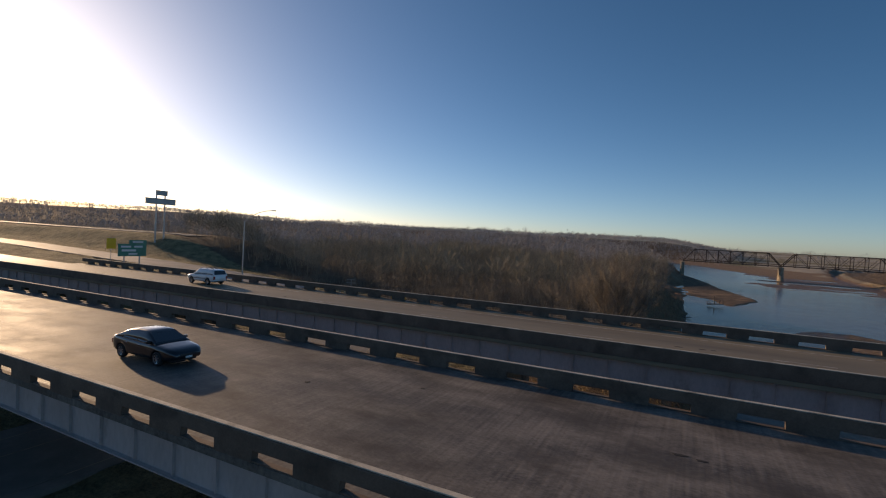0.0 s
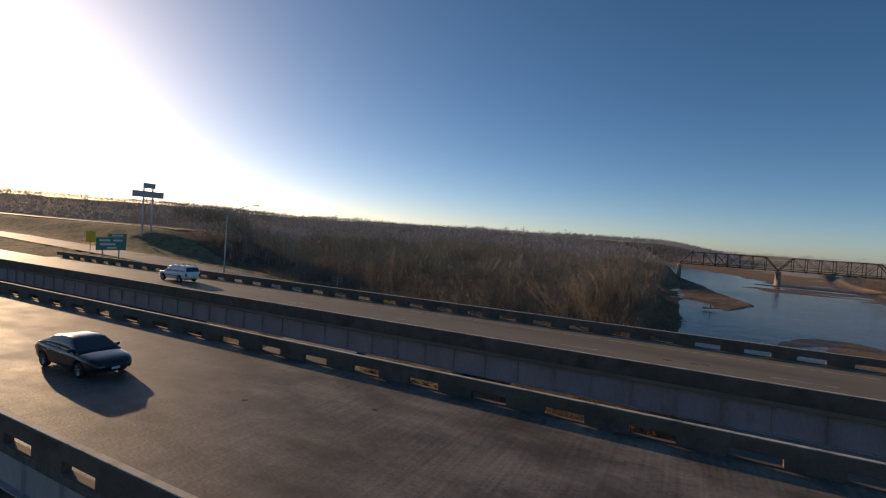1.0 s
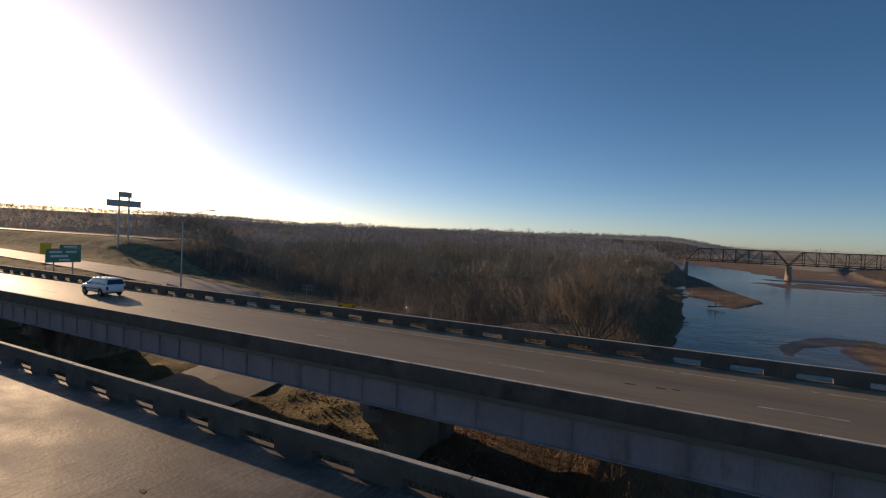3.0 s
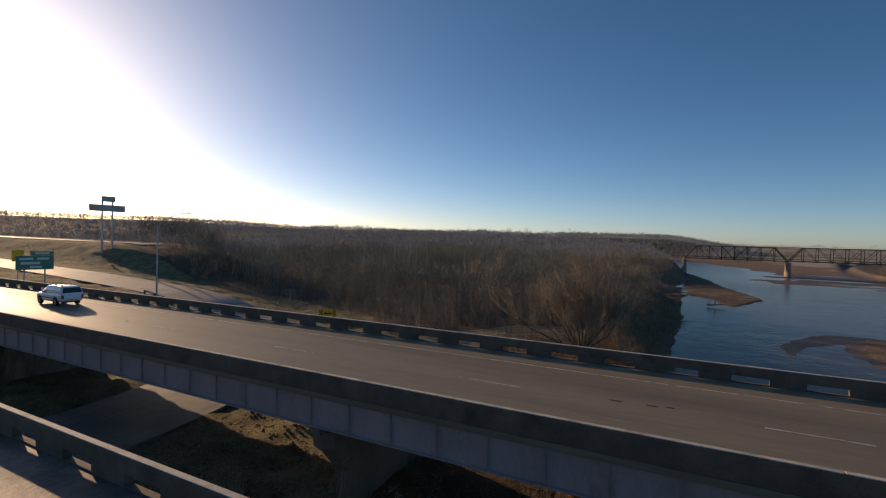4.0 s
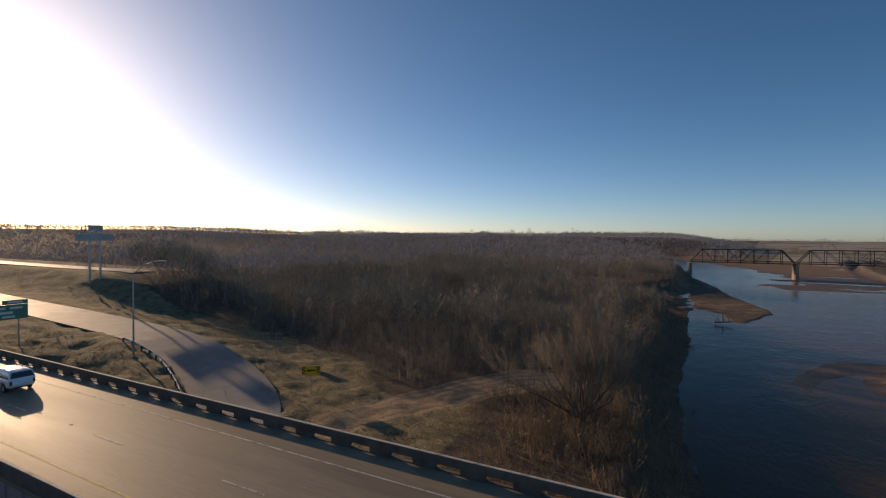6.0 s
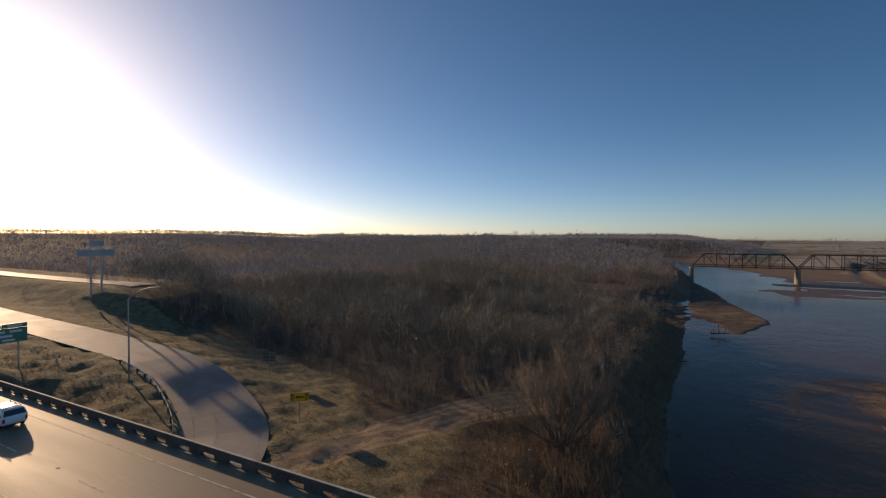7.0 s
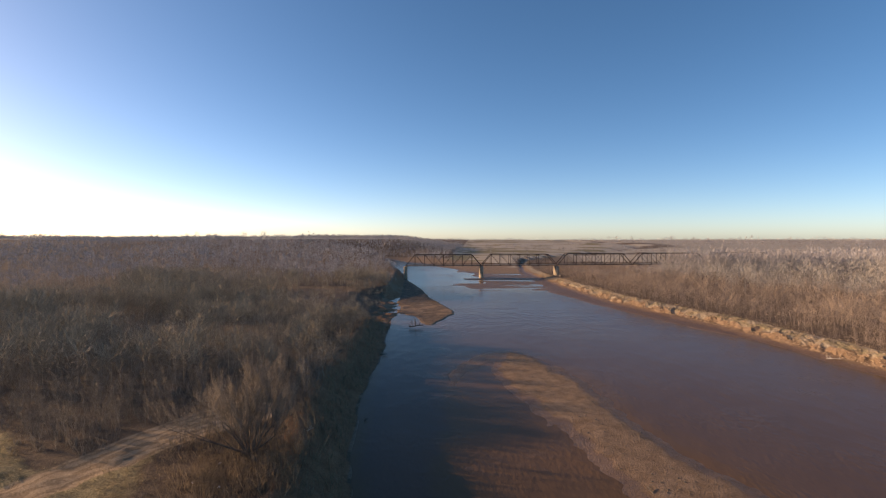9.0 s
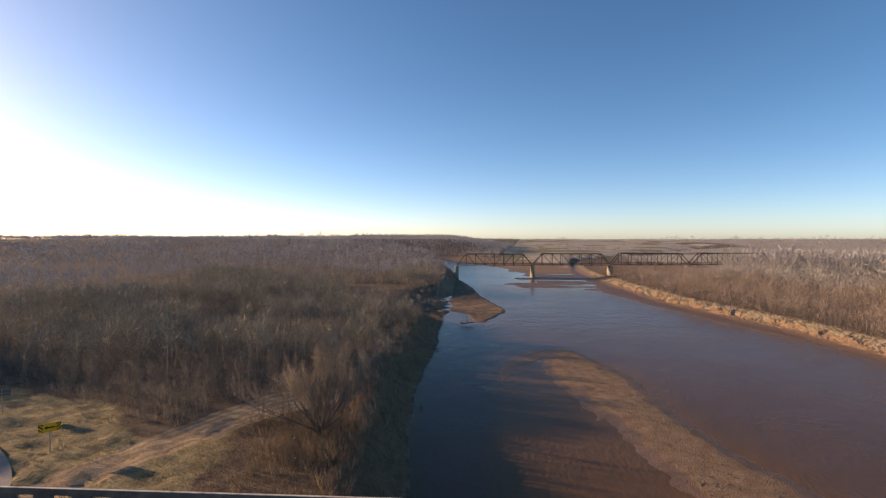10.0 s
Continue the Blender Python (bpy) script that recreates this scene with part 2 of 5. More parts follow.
def ground_material():
    """Dry grass, sand, wheel track and leaf litter, by the zones stored on the ground."""
    m = bpy.data.materials.new("river_bottom_land")
    m.use_nodes = True
    n, l = m.node_tree.nodes, m.node_tree.links
    b = n["Principled BSDF"]
    geo = n.new("ShaderNodeNewGeometry")

    def tex(sc, det=5.0, ro=0.65, st=(1, 1, 1)):
        mp = n.new("ShaderNodeMapping")
        mp.inputs["Scale"].default_value = st
        l.new(geo.outputs["Position"], mp.inputs["Vector"])
        t = n.new("ShaderNodeTexNoise")
        t.inputs["Scale"].default_value, t.inputs["Detail"].default_value, t.inputs["Roughness"].default_value = sc, det, ro
        l.new(mp.outputs["Vector"], t.inputs["Vector"])
        return t.outputs["Fac"]

    big, mid, fine = tex(0.05), tex(0.5), tex(5.0)
    mm = n.new("ShaderNodeMath")
    l.new(mid, mm.inputs[0])
    l.new(fine, mm.inputs[1])
    mr = n.new("ShaderNodeMapRange")
    mr.inputs["From Min"].default_value, mr.inputs["From Max"].default_value = 0.72, 1.28
    l.new(mm.outputs[0], mr.inputs["Value"])

    def pair(a, c, f):
        x = n.new("ShaderNodeMix")
        x.data_type = "RGBA"
        l.new(f, x.inputs["Factor"])
        for k, v in (("A", a), ("B", c)):
            if isinstance(v, tuple):
                x.inputs[k].default_value = (*v, 1)
            else:
                l.new(v, x.inputs[k])
        return x.outputs["Result"]

    litter = pair((0.075, 0.054, 0.038), (0.19, 0.135, 0.092), mr.outputs["Result"])
    grass = pair((0.085, 0.068, 0.036), (0.38, 0.31, 0.17), mr.outputs["Result"])
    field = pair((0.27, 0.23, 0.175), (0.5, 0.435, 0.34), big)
    sand = pair((0.165, 0.105, 0.064), (0.34, 0.235, 0.155), mr.outputs["Result"])
    track = pair((0.27, 0.19, 0.12), (0.47, 0.355, 0.235), mr.outputs["Result"])
    ra = n.new("ShaderNodeAttribute")
    ra.attribute_name = "rut"
    rw = n.new("ShaderNodeMath")
    rw.operation = "MULTIPLY_ADD"
    l.new(mid, rw.inputs[0])
    rw.inputs[1].default_value = 3.2
    l.new(ra.outputs["Fac"], rw.inputs[2])
    rx = n.new("ShaderNodeMath")
    rx.operation = "MULTIPLY"
    l.new(rw.outputs[0], rx.inputs[0])
    rx.inputs[1].default_value = 4.2
    rs_ = n.new("ShaderNodeMath")
    rs_.operation = "SINE"
    l.new(rx.outputs[0], rs_.inputs[0])
    rm = n.new("ShaderNodeMapRange")
    rm.inputs["From Min"].default_value, rm.inputs["From Max"].default_value = -0.3, 0.9
    rm.inputs["To Max"].default_value = 0.5
    l.new(rs_.outputs[0], rm.inputs["Value"])
    track = pair(track, (0.15, 0.1, 0.055), rm.outputs["Result"])
    # reddish clay, lightened and warmed to paint in the flare over the shaded bank
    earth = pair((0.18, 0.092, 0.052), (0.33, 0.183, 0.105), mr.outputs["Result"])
    wet = pair((0.13, 0.082, 0.056), (0.21, 0.135, 0.092), mr.outputs["Result"])

    def zone(name, lo=0.35, hi=0.65):
        a = n.new("ShaderNodeAttribute")
        a.attribute_name = name
        s = n.new("ShaderNodeMath")
        s.operation = "MULTIPLY_ADD"
        l.new(mid, s.inputs[0])
        s.inputs[1].default_value = 0.5
        l.new(a.outputs["Fac"], s.inputs[2])
        r = n.new("ShaderNodeMapRange")
        r.inputs["From Min"].default_value, r.inputs["From Max"].default_value = lo + 0.25, hi + 0.25
        l.new(s.outputs[0], r.inputs["Value"])
        return r.outputs["Result"]

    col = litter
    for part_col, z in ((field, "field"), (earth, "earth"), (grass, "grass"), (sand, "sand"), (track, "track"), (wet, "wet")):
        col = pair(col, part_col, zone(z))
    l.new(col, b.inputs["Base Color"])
    rg = n.new("ShaderNodeMapRange")
    rg.inputs["To Min"].default_value, rg.inputs["To Max"].default_value = 0.92, 0.5
    l.new(zone("wet"), rg.inputs["Value"])
    l.new(rg.outputs["Result"], b.inputs["Roughness"])
    b.inputs["Specular IOR Level"].default_value = 0.2
    bp = n.new("ShaderNodeBump")
    bp.inputs["Strength"].default_value, bp.inputs["Distance"].default_value = 1.0, 0.32
    l.new(mm.outputs[0], bp.inputs["Height"])
    l.new(bp.outputs["Normal"], b.inputs["Normal"])
    return m


M_WATER, M_GROUND = water_material(), ground_material()


# ---- building helpers ----
def part(name, bm, material, parent=None, label="", smooth=False):
    me = bpy.data.meshes.new(name)
    bm.to_mesh(me)
    bm.free()
    me.materials.append(material)
    if smooth:
        me.polygons.foreach_set("use_smooth", [True] * len(me.polygons))
    ob = new(name, me)
    ob.parent = parent
    return tagged(ob, label)


def shared(name, me, parent, m=None, label=""):
    ob = new(name, me)
    ob.parent = parent
    if m is not None:
        ob.matrix_basis = m
    return tagged(ob, label)


def thing(name, m, label, category, group="", kind=""):
    ob = new(name)
    ob.matrix_basis = m
    return tagged(ob, label, category, group, kind)


def box(bm, x0, x1, y0, y1, z0, z1, bevel=0.0):
    r = bmesh.ops.create_cube(bm, size=1.0)
    for v in r["verts"]:
        v.co = Vector(((x0 + x1) / 2 + v.co.x * (x1 - x0), (y0 + y1) / 2 + v.co.y * (y1 - y0), (z0 + z1) / 2 + v.co.z * (z1 - z0)))
    if bevel:
        es = list({e for v in r["verts"] for e in v.link_edges})
        bmesh.ops.bevel(bm, geom=es, offset=bevel, segments=1, affect="EDGES")
    return bm


def rod(bm, a, b, r0, r1=None, sides=8):
    """A tapered round bar from a to b."""
    a, b = Vector(a), Vector(b)
    r1 = r0 if r1 is None else r1
    d = b - a
    q = d.to_track_quat("Z", "Y")
    rings = []
    for c, r in ((a, r0), (b, r1)):
        rings.append([bm.verts.new(c + q @ Vector((r * math.cos(2 * math.pi * i / sides), r * math.sin(2 * math.pi * i / sides), 0))) for i in range(sides)])
    for i in range(sides):
        bm.faces.new((rings[0][i], rings[0][(i + 1) % sides], rings[1][(i + 1) % sides], rings[1][i]))
    bm.faces.new(rings[1])
    bm.faces.new(list(reversed(rings[0])))
    return bm


def beam(bm, a, b, w, h):
    """A square-edged steel member from a to b."""
    a, b = Vector(a), Vector(b)
    d = (b - a).normalized()
    side = d.cross(Vector((0, 0, 1))) if abs(d.z) < 0.99 else Vector((0, 1, 0))
    side.normalize()
    up = side.cross(d)
    vs = [[bm.verts.new(c + side * sx * w / 2 + up * sy * h / 2) for sx, sy in ((-1, -1), (1, -1), (1, 1), (-1, 1))] for c in (a, b)]
    for i in range(4):
        bm.faces.new((vs[0][i], vs[0][(i + 1) % 4], vs[1][(i + 1) % 4], vs[1][i]))
    bm.faces.new(vs[1])
    bm.faces.new(list(reversed(vs[0])))
    return bm


def tri_mesh(name, verts, faces, material):
    """A mesh from arrays of points and triangles."""
    me = bpy.data.meshes.new(name)
    verts, faces = np.asarray(verts, np.float32), np.asarray(faces, np.int32)
    k = faces.shape[1]
    me.vertices.add(len(verts))
    me.vertices.foreach_set("co", verts.ravel())
    me.loops.add(faces.size)
    me.loops.foreach_set("vertex_index", faces.ravel())
    me.polygons.add(len(faces))
    me.polygons.foreach_set("loop_start", np.arange(0, faces.size, k, dtype=np.int32))
    me.materials.append(material)
    me.update(calc_edges=True)
    return me


def fbm(x, y, scale, seed=0, octaves=4):
    """Smooth value noise on arrays, about -1 to 1."""
    out, amp, tot = np.zeros_like(x, dtype=float), 1.0, 0.0
    r = np.random.RandomState(seed)
    table = r.rand(256, 256) * 2 - 1
    for o in range(octaves):
        u, v = x / scale * 2 ** o + 17.3 * o, y / scale * 2 ** o + 9.1 * o
        i, j = np.floor(u).astype(int), np.floor(v).astype(int)
        f, g = u - i, v - j
        f, g = f * f * (3 - 2 * f), g * g * (3 - 2 * g)
        a, b_, c, d = table[i % 256, j % 256], table[(i + 1) % 256, j % 256], table[i % 256, (j + 1) % 256], table[(i + 1) % 256, (j + 1) % 256]
        out += amp * ((a * (1 - f) + b_ * f) * (1 - g) + (c * (1 - f) + d * f) * g)
        tot += amp
        amp *= 0.5
    return out / tot


def step(a, b, x):
    t = np.clip((x - a) / (b - a), 0, 1)
    return t * t * (3 - 2 * t)


# ---- lie of the land ----
WATER = -10.77
SLOPE = 0.009
RAMP = [(-620, 55), (-300, 43), (-160, 37), (-130, 35.5), (-100, 34.6), (-72, 34.4), (-57, 32.8), (-47, 29.1), (-39.4, 25.6), (-36, 23.3), (-31.4, 18.7), (-27.4, 11.5), (-25.2, 3), (-24.2, -10), (-23.8, -30), (-23.8, -140)]
TRACK = [(-25.5, 20), (-23.8, 25), (-21.8, 30), (-19.4, 36), (-16.6, 43), (-12.5, 49.5), (-8, 53)]
FRONTAGE = [(-126, 66), (-150, 64), (-200, 64), (-300, 70), (-480, 90)]


def lay(u, v):
    """From the sheet on which the river is drawn to metres on the ground."""
    u, v = np.asarray(u, float), np.asarray(v, float)
    d = np.clip(1 + 1.79e-4 * u - 1.668e-4 * v, 0.9, 1.1)
    return (1.12975 * u - 0.04473 * v - 1.642) / d, (0.0349 * u + 1.15875 * v - 1.333) / d


def sheet(x, y):
    """The way back, for ground near the bridges."""
    x, y = np.asarray(x, float), np.asarray(y, float)
    a, b, c = 1.12975 - 1.79e-4 * x, -0.04473 + 1.668e-4 * x, x + 1.642
    e, g, k = 0.0349 - 1.79e-4 * y, 1.15875 + 1.668e-4 * y, y + 1.333
    d = a * g - b * e
    return (c * g - b * k) / d, (a * k - c * e) / d


def slip_z(x):
    return np.interp(x, [-620, -160, -100, -66, -36], [-1.3, -1.9, -2.6, -3.6, -6.05])


def shore_left(y):
    return np.interp(y, [-400, -40, 0, 20, 36, 44, 64, 76, 90, 120, 139, 153, 175, 300, 360, 420, 520, 700, 1000], [30, 18, 13, 11.6, 10.9, 9.6, 8.7, 9.5, 10.2, 10.7, 11.6, 13.5, 12, 13.5, 4, -8, -55, -150, -240])


def shore_right(y):
    return np.interp(y, [-400, -40, 40, 68, 78, 94, 113, 136, 169, 207, 232, 300, 345, 400, 480, 560, 700, 1000], [120, 112, 106, 105, 104, 104.5, 103, 99.5, 93, 92, 92, 96, 100, 110, 130, 180, 300, 520])


def line_distance(x, y, pts):
    """Distance to a broken line."""
    best = np.full(np.shape(x), 1e9)
    for (ax, ay), (bx, by) in zip(pts, pts[1:]):
        dx, dy = bx - ax, by - ay
        t = np.clip(((x - ax) * dx + (y - ay) * dy) / (dx * dx + dy * dy), 0, 1)
        best = np.minimum(best, np.hypot(x - ax - t * dx, y - ay - t * dy))
    return best


def bar_edges(y):
    """The sandbar in mid-river: west edge of the dry sand, east edge, and the west edge of its wet skirt."""
    ys = [10, 31, 35, 40, 45, 54, 60, 67, 75, 88, 94.5]
    return (np.interp(y, ys, [43, 40.0, 39.5, 38.1, 37.4, 36.0, 34.8, 33.5, 32.7, 36, 38]), np.interp(y, ys, [56, 52.5, 51.8, 50.2, 48.9, 48.0, 47.8, 47.4, 46.6, 42.8, 38.5]),
            np.interp(y, ys, [19, 18.5, 18.5, 19, 19.6, 21, 21, 21.4, 22.8, 29, 36]))


def land(x, y):
    """Height of the ground and its zones, at points of the sheet."""
    x, y = np.asarray(x, float), np.asarray(y, float)
    gx_, gy_ = lay(x, y)
    rough = fbm(x, y, 14, 1) * 0.35 + fbm(x, y, 3.1, 2) * 0.09
    sl = shore_left(y) + fbm(x * 0 + y, y * 0, 9, 3) * 0.9
    sr = shore_right(y) + fbm(y, y * 0, 11, 4) * 1.2
    far = np.hypot(gx_, gy_)
    east_side = step(-0.06, 0.12, np.arctan2(gx_, np.maximum(gy_, 1.0)))
    west_hill = (21 + 6 * step(0.75, 1.05, np.arctan2(-gx_, np.maximum(gy_, 1.0)))) * step(280, 900, far) + 4 * fbm(gx_, gy_, 330, 5) * step(400, 900, far) - 6 * step(1200, 2600, far)
    east_hill = 15 * step(1000, 2300, far) + 3 * fbm(gx_, gy_, 300, 5) * step(500, 1200, far) - 8 * step(2600, 4200, far)
    hill = west_hill * (1 - east_side) + east_hill * east_side
    plain_h = -6.1 + hill
    # west bank: level ground, a cut bank, then the bed
    dl = sl - x
    shelf = 17 * step(118, 132, y) * (1 - step(172, 205, y))
    west = np.where(dl > 0, WATER + (plain_h - WATER) * step(0.0, 7.0 + shelf, dl) + rough * step(1, 8, dl) + (fbm(x, y, 5.5, 36) * 1.1 + fbm(x, y, 2.4, 31) * 0.7) * step(0.5, 2, dl) * (1 - step(6, 9, dl)), WATER - 1.6 * step(0, 4, -dl))
    # east bank: beach, broken bluff, flood plain
    dr = x - sr
    bluff = 4.6 + fbm(x, y, 9, 6) * 2.6 + fbm(x, y, 2.6, 26) * 1.5
    foot = step(bluff, bluff + 2.6 + fbm(x, y, 5, 39) * 1.6 + step(230, 330, y) * 60, dr)
    ledge = 0.62 * foot + 0.38 * step(bluff + 2.0, bluff + 5.5 + fbm(x, y, 4, 86) * 2.5, dr)
    crumble = np.abs(fbm(x, y, 2.4, 27)) * 0.7 - 0.2 + fbm(x, y, 1.7, 80, 2) * 0.4 + 0.28 * (np.modf(np.abs(np.sin(x * 12.9898 + y * 78.233)) * 43758.5453)[0] - 0.5)
    east = WATER + 0.9 * step(0, 6, dr) + (plain_h - 1.8 - WATER - 0.9) * ledge + rough * step(2, 8, dr) + crumble * step(3, 5.5, dr) * (1 - step(8.5, 11, dr))
    z = np.where(x < (sl + sr) / 2, west, np.where(dr > 0, east, WATER - 1.6 * step(0, 4, -dr)))
    between = (dl < 0) & (dr < 0)
    # sandbar
    w, e, sk = bar_edges(y)
    wob = fbm(x, y, 5, 7) * 1.3
    on = np.minimum(x - w, e - x) + wob
    ends = step(8, 14, y) * (1 - step(91, 95, y + wob))
    dry = step(-3.0, 4.0, on + fbm(x, y, 2.2, 17) * 1.4) * ends
    skirt = step(-0.3, 1.5, np.minimum(x - sk, (e + 5 - x) * 0.35) + wob * 0.8) * ends
    # a thin wet arc closes the pool on the bar's west side
    arc = step(52, 74, y + wob * 2) * ends * (1 - step(0.5, 2.6, np.abs(x - sk - 2.2) - 0.06 * np.maximum(y - 66, 0) * (y < 88) - np.maximum(y - 76, 0) * 0.32 + wob * 0.7))
    z = np.where(between, np.maximum(z, WATER - 0.5 + skirt * (0.36 + 0.09 * fbm(x, y, 9, 19)) + np.maximum(dry * (0.46 + rough * 0.16), arc * (0.2 + rough * 0.1))), z)
    # low wet beach in front of the east bluff
    beach_w = np.interp(y, [30, 72, 81, 89, 101, 116, 147, 184, 205, 225], [1, 0, 0.5, 1, 3, 8, 9, 9, 14, 8])
    beach = step(-1.0, 5.0, dr + beach_w + wob * 0.8)
    z = np.where(between, np.maximum(z, WATER - 0.5 + beach * (0.66 + rough * 0.15)), z)
    # spit below the railway bridge and flats round its piers
    edge = np.interp(y, [120, 126, 144, 150, 165, 190, 220, 272, 300], [21, 24, 31.5, 32, 29.5, 25, 22.5, 14, 8])
    inner = np.interp(y, [118, 126, 140, 146, 152, 158], [24, 20, 17.5, 13, 9, 4])
    spit = step(-0.8, 1.6, np.minimum(edge - x, x - inner) + wob * 0.7) * (y < 305) * step(119, 124, y)
    z = np.where(between, np.maximum(z, WATER - 0.5 + spit * (0.7 + rough * 0.2)), z)
    mid = np.interp(y, [196, 205, 215, 230, 264, 300, 345, 400, 470, 560, 1000], [80, 56, 42, 35, 40, 47, 40, 55, 40, 70, 180])
    flats = step(-6, 10, x - mid + fbm(x, y * 2.5, 30, 8) * 26) * step(198, 214, y)
    z = np.where(between, np.maximum(z, WATER - 0.5 + flats * (0.54 + 0.16 * fbm(x * 0.4, y * 1.6, 14, 18))), z)
    # sand and flood plain beyond the railway bridge, where the river swings west
    turn = np.interp(y, [300, 327, 369, 420, 520, 700, 1000], [58, 54, 45, 30, -20, -110, -200])
    inland = (x - turn + fbm(x, y, 22, 33) * 7) * (y > 300)
    beyond = step(-4, 10, inland) * step(302, 322, y)
    z = np.where(between, np.maximum(z, WATER - 0.5 + beyond * (0.8 + rough * 0.4) + (plain_h - WATER - 0.6) * step(25, 140, inland) * step(330, 420, y)), z)
    shut = step(520, 640, y)
    z = np.where(between, z * (1 - shut) + np.maximum(z, plain_h + rough) * shut, z)
    # embankment of the motorway west of the bridges
    off = np.maximum(np.maximum(-24.5 - gy_, gy_ - 15.5), 0)
    along = np.maximum(gx_ + 78, 0)
    bank = -1.75 - np.hypot(off, along * 0.9) / 2.6
    z = np.where(gx_ < -30, np.maximum(z, bank), z)
    # raised frontage beyond the slip road
    front = step(0, 1, (-78 - gx_) / 54) * step(38, 60, gy_) * (1 - step(78, 100, gy_))
    z = z * (1 - front) + np.maximum(z, 2.7) * front
    # slip road and track lie level
    dramp = line_distance(gx_, gy_, RAMP)
    road_z = slip_z(gx_)
    lev = 1 - step(6.5, 11 + 3 * np.maximum(0, road_z + 6.05), dramp)
    z = z * (1 - lev) + road_z * lev - 0.3 * (1 - step(3.2, 5.2, line_distance(gx_, gy_ - 1.0, RAMP)))
    track_d = line_distance(gx_, gy_, TRACK)
    dtrack = track_d + fbm(x, y, 6, 9) * 0.9 - np.interp(gy_, [30, 46], [0, 1.3])
    tr = 1 - step(2.0, 4.0, dtrack)
    z = z - tr * 0.12 * (dl > 6)
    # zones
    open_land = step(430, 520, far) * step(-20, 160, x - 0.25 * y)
    west_side = (x < sl)
    grass_line = np.interp(gx_, [-400, -140, -77, -54, -39, -31, -24, -20, -14, -10, 0, 6], [60, 60, 58, 53, 47.5, 42, 37, 41, 52, 53, 42, 32])
    grass = west_side * step(-2, 3, grass_line + fbm(x, y, 9, 10) * 3.0 - gy_) * step(5.5, 8, dl)
    grass = grass * (1 - 0.85 * step(-1.5, 2.5, gx_ + 0.32 * (gy_ - 20) + 9.5 + fbm(x, y, 6, 61) * 3))
    grass = np.maximum(grass, 0.7 * west_side * step(0.42, 0.6, fbm(x, y, 30, 12)) * (y > 80) * (x < -70) * (y < 170))
    z = z + grass * west_side * (fbm(x, y, 2.1, 77, 2) * 0.42 + fbm(x * 1.6, y * 0.7, 6, 78, 2) * 0.04)
    sand = np.maximum(np.maximum(dry, spit), np.where(between, (1 - step(40, 90, inland + fbm(x, y * 2, 30, 37) * 45)) * (1 - step(WATER + 1.5, WATER + 3.5, z)), 0.0))
    sand = sand * (1 - 0.6 * spit * step(0.2, 0.6, fbm(x, y, 8, 79) + 0.75))
    sand = np.maximum(sand, np.where((dr > -2) & ~west_side, 1 - step(4.5, 8.0, dr + fbm(x, y, 4, 28) * 2.5), 0))
    # cut bank in the clay colour that carries painted-in warmth; rubble ground shares it
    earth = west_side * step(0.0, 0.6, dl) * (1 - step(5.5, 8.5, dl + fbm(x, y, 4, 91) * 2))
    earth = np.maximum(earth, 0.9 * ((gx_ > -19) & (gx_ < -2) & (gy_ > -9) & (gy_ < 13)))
    field = step(0.1, 0.35, fbm(x, y, 170, 11)) * step(330, 460, y) * step(20, 90, x)
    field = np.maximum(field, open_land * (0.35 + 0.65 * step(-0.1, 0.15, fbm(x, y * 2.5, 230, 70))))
    field = np.maximum(field, 0.85 * (~west_side) * np.maximum(step(95, 130, dr), 0.62 * step(3, 4.5, dr) * (1 - step(10, 12, dr))))
    grass = np.maximum(grass, np.where(~west_side, 0.55 * step(5.5, 7, dr) * (1 - step(10, 13, dr)) * step(-0.25, 0.1, fbm(x, y, 3.4, 34)), 0))
    grass = np.maximum(grass, np.where(between & (inland > 15), step(-0.1, 0.25, fbm(x, y * 2.2, 60, 38)) * 0.75, 0))
    field = np.maximum(field, np.where(between, step(20, 50, inland + fbm(x, y, 30, 35) * 25), 0))
    wooded = between * step(330, 420, y) * step(-5, 5, 0.14 * y - 12 - x) * step(WATER + 1, WATER + 3, z)
    field, grass = field * (1 - wooded), grass * (1 - wooded)
    wet = np.where(between & (spit < 0.4) | (dr > -3) & (dr < 12), 1 - step(WATER + 0.06, WATER + 0.36 + 0.5 * (dr > -2), z), 0)
    return z, dict(grass=grass, sand=sand, track=tr * west_side, rut=track_d, field=field, wet=wet, earth=earth), dict(dl=dl, dr=dr, dramp=dramp, dtrack=dtrack, grass=grass)


def spaced(lo, hi, fine_lo, fine_hi, fine, grow=1.06):
    """Grid lines, close together in the middle and wider towards the horizon."""
    a = list(np.arange(fine_lo, fine_hi, fine))
    s, v = fine, a[-1]
    while v < hi:
        s *= grow
        v += s
        a.append(v)
    s, v, left = fine, a[0], []
    while v > lo:
        s *= grow
        v -= s
        left.append(v)
    return np.array(left[::-1] + a)


gx, gy = spaced(-4200, 4200, -60, 125, 0.8), spaced(-1500, 4300, 8, 170, 0.8)
gx = np.unique(np.round(np.r_[gx, np.arange(94.3, 113, 0.8) + 0.3], 3))
GX, GY = np.meshgrid(gx, gy)
gz, zones, _ = land(GX.ravel(), GY.ravel())
nx = len(gx)
jj, ii = np.meshgrid(np.arange(len(gy) - 1), np.arange(nx - 1), indexing="ij")
k0 = (jj * nx + ii).ravel()
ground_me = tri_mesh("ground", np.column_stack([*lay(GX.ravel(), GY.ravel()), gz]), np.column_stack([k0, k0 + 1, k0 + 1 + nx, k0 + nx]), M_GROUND)
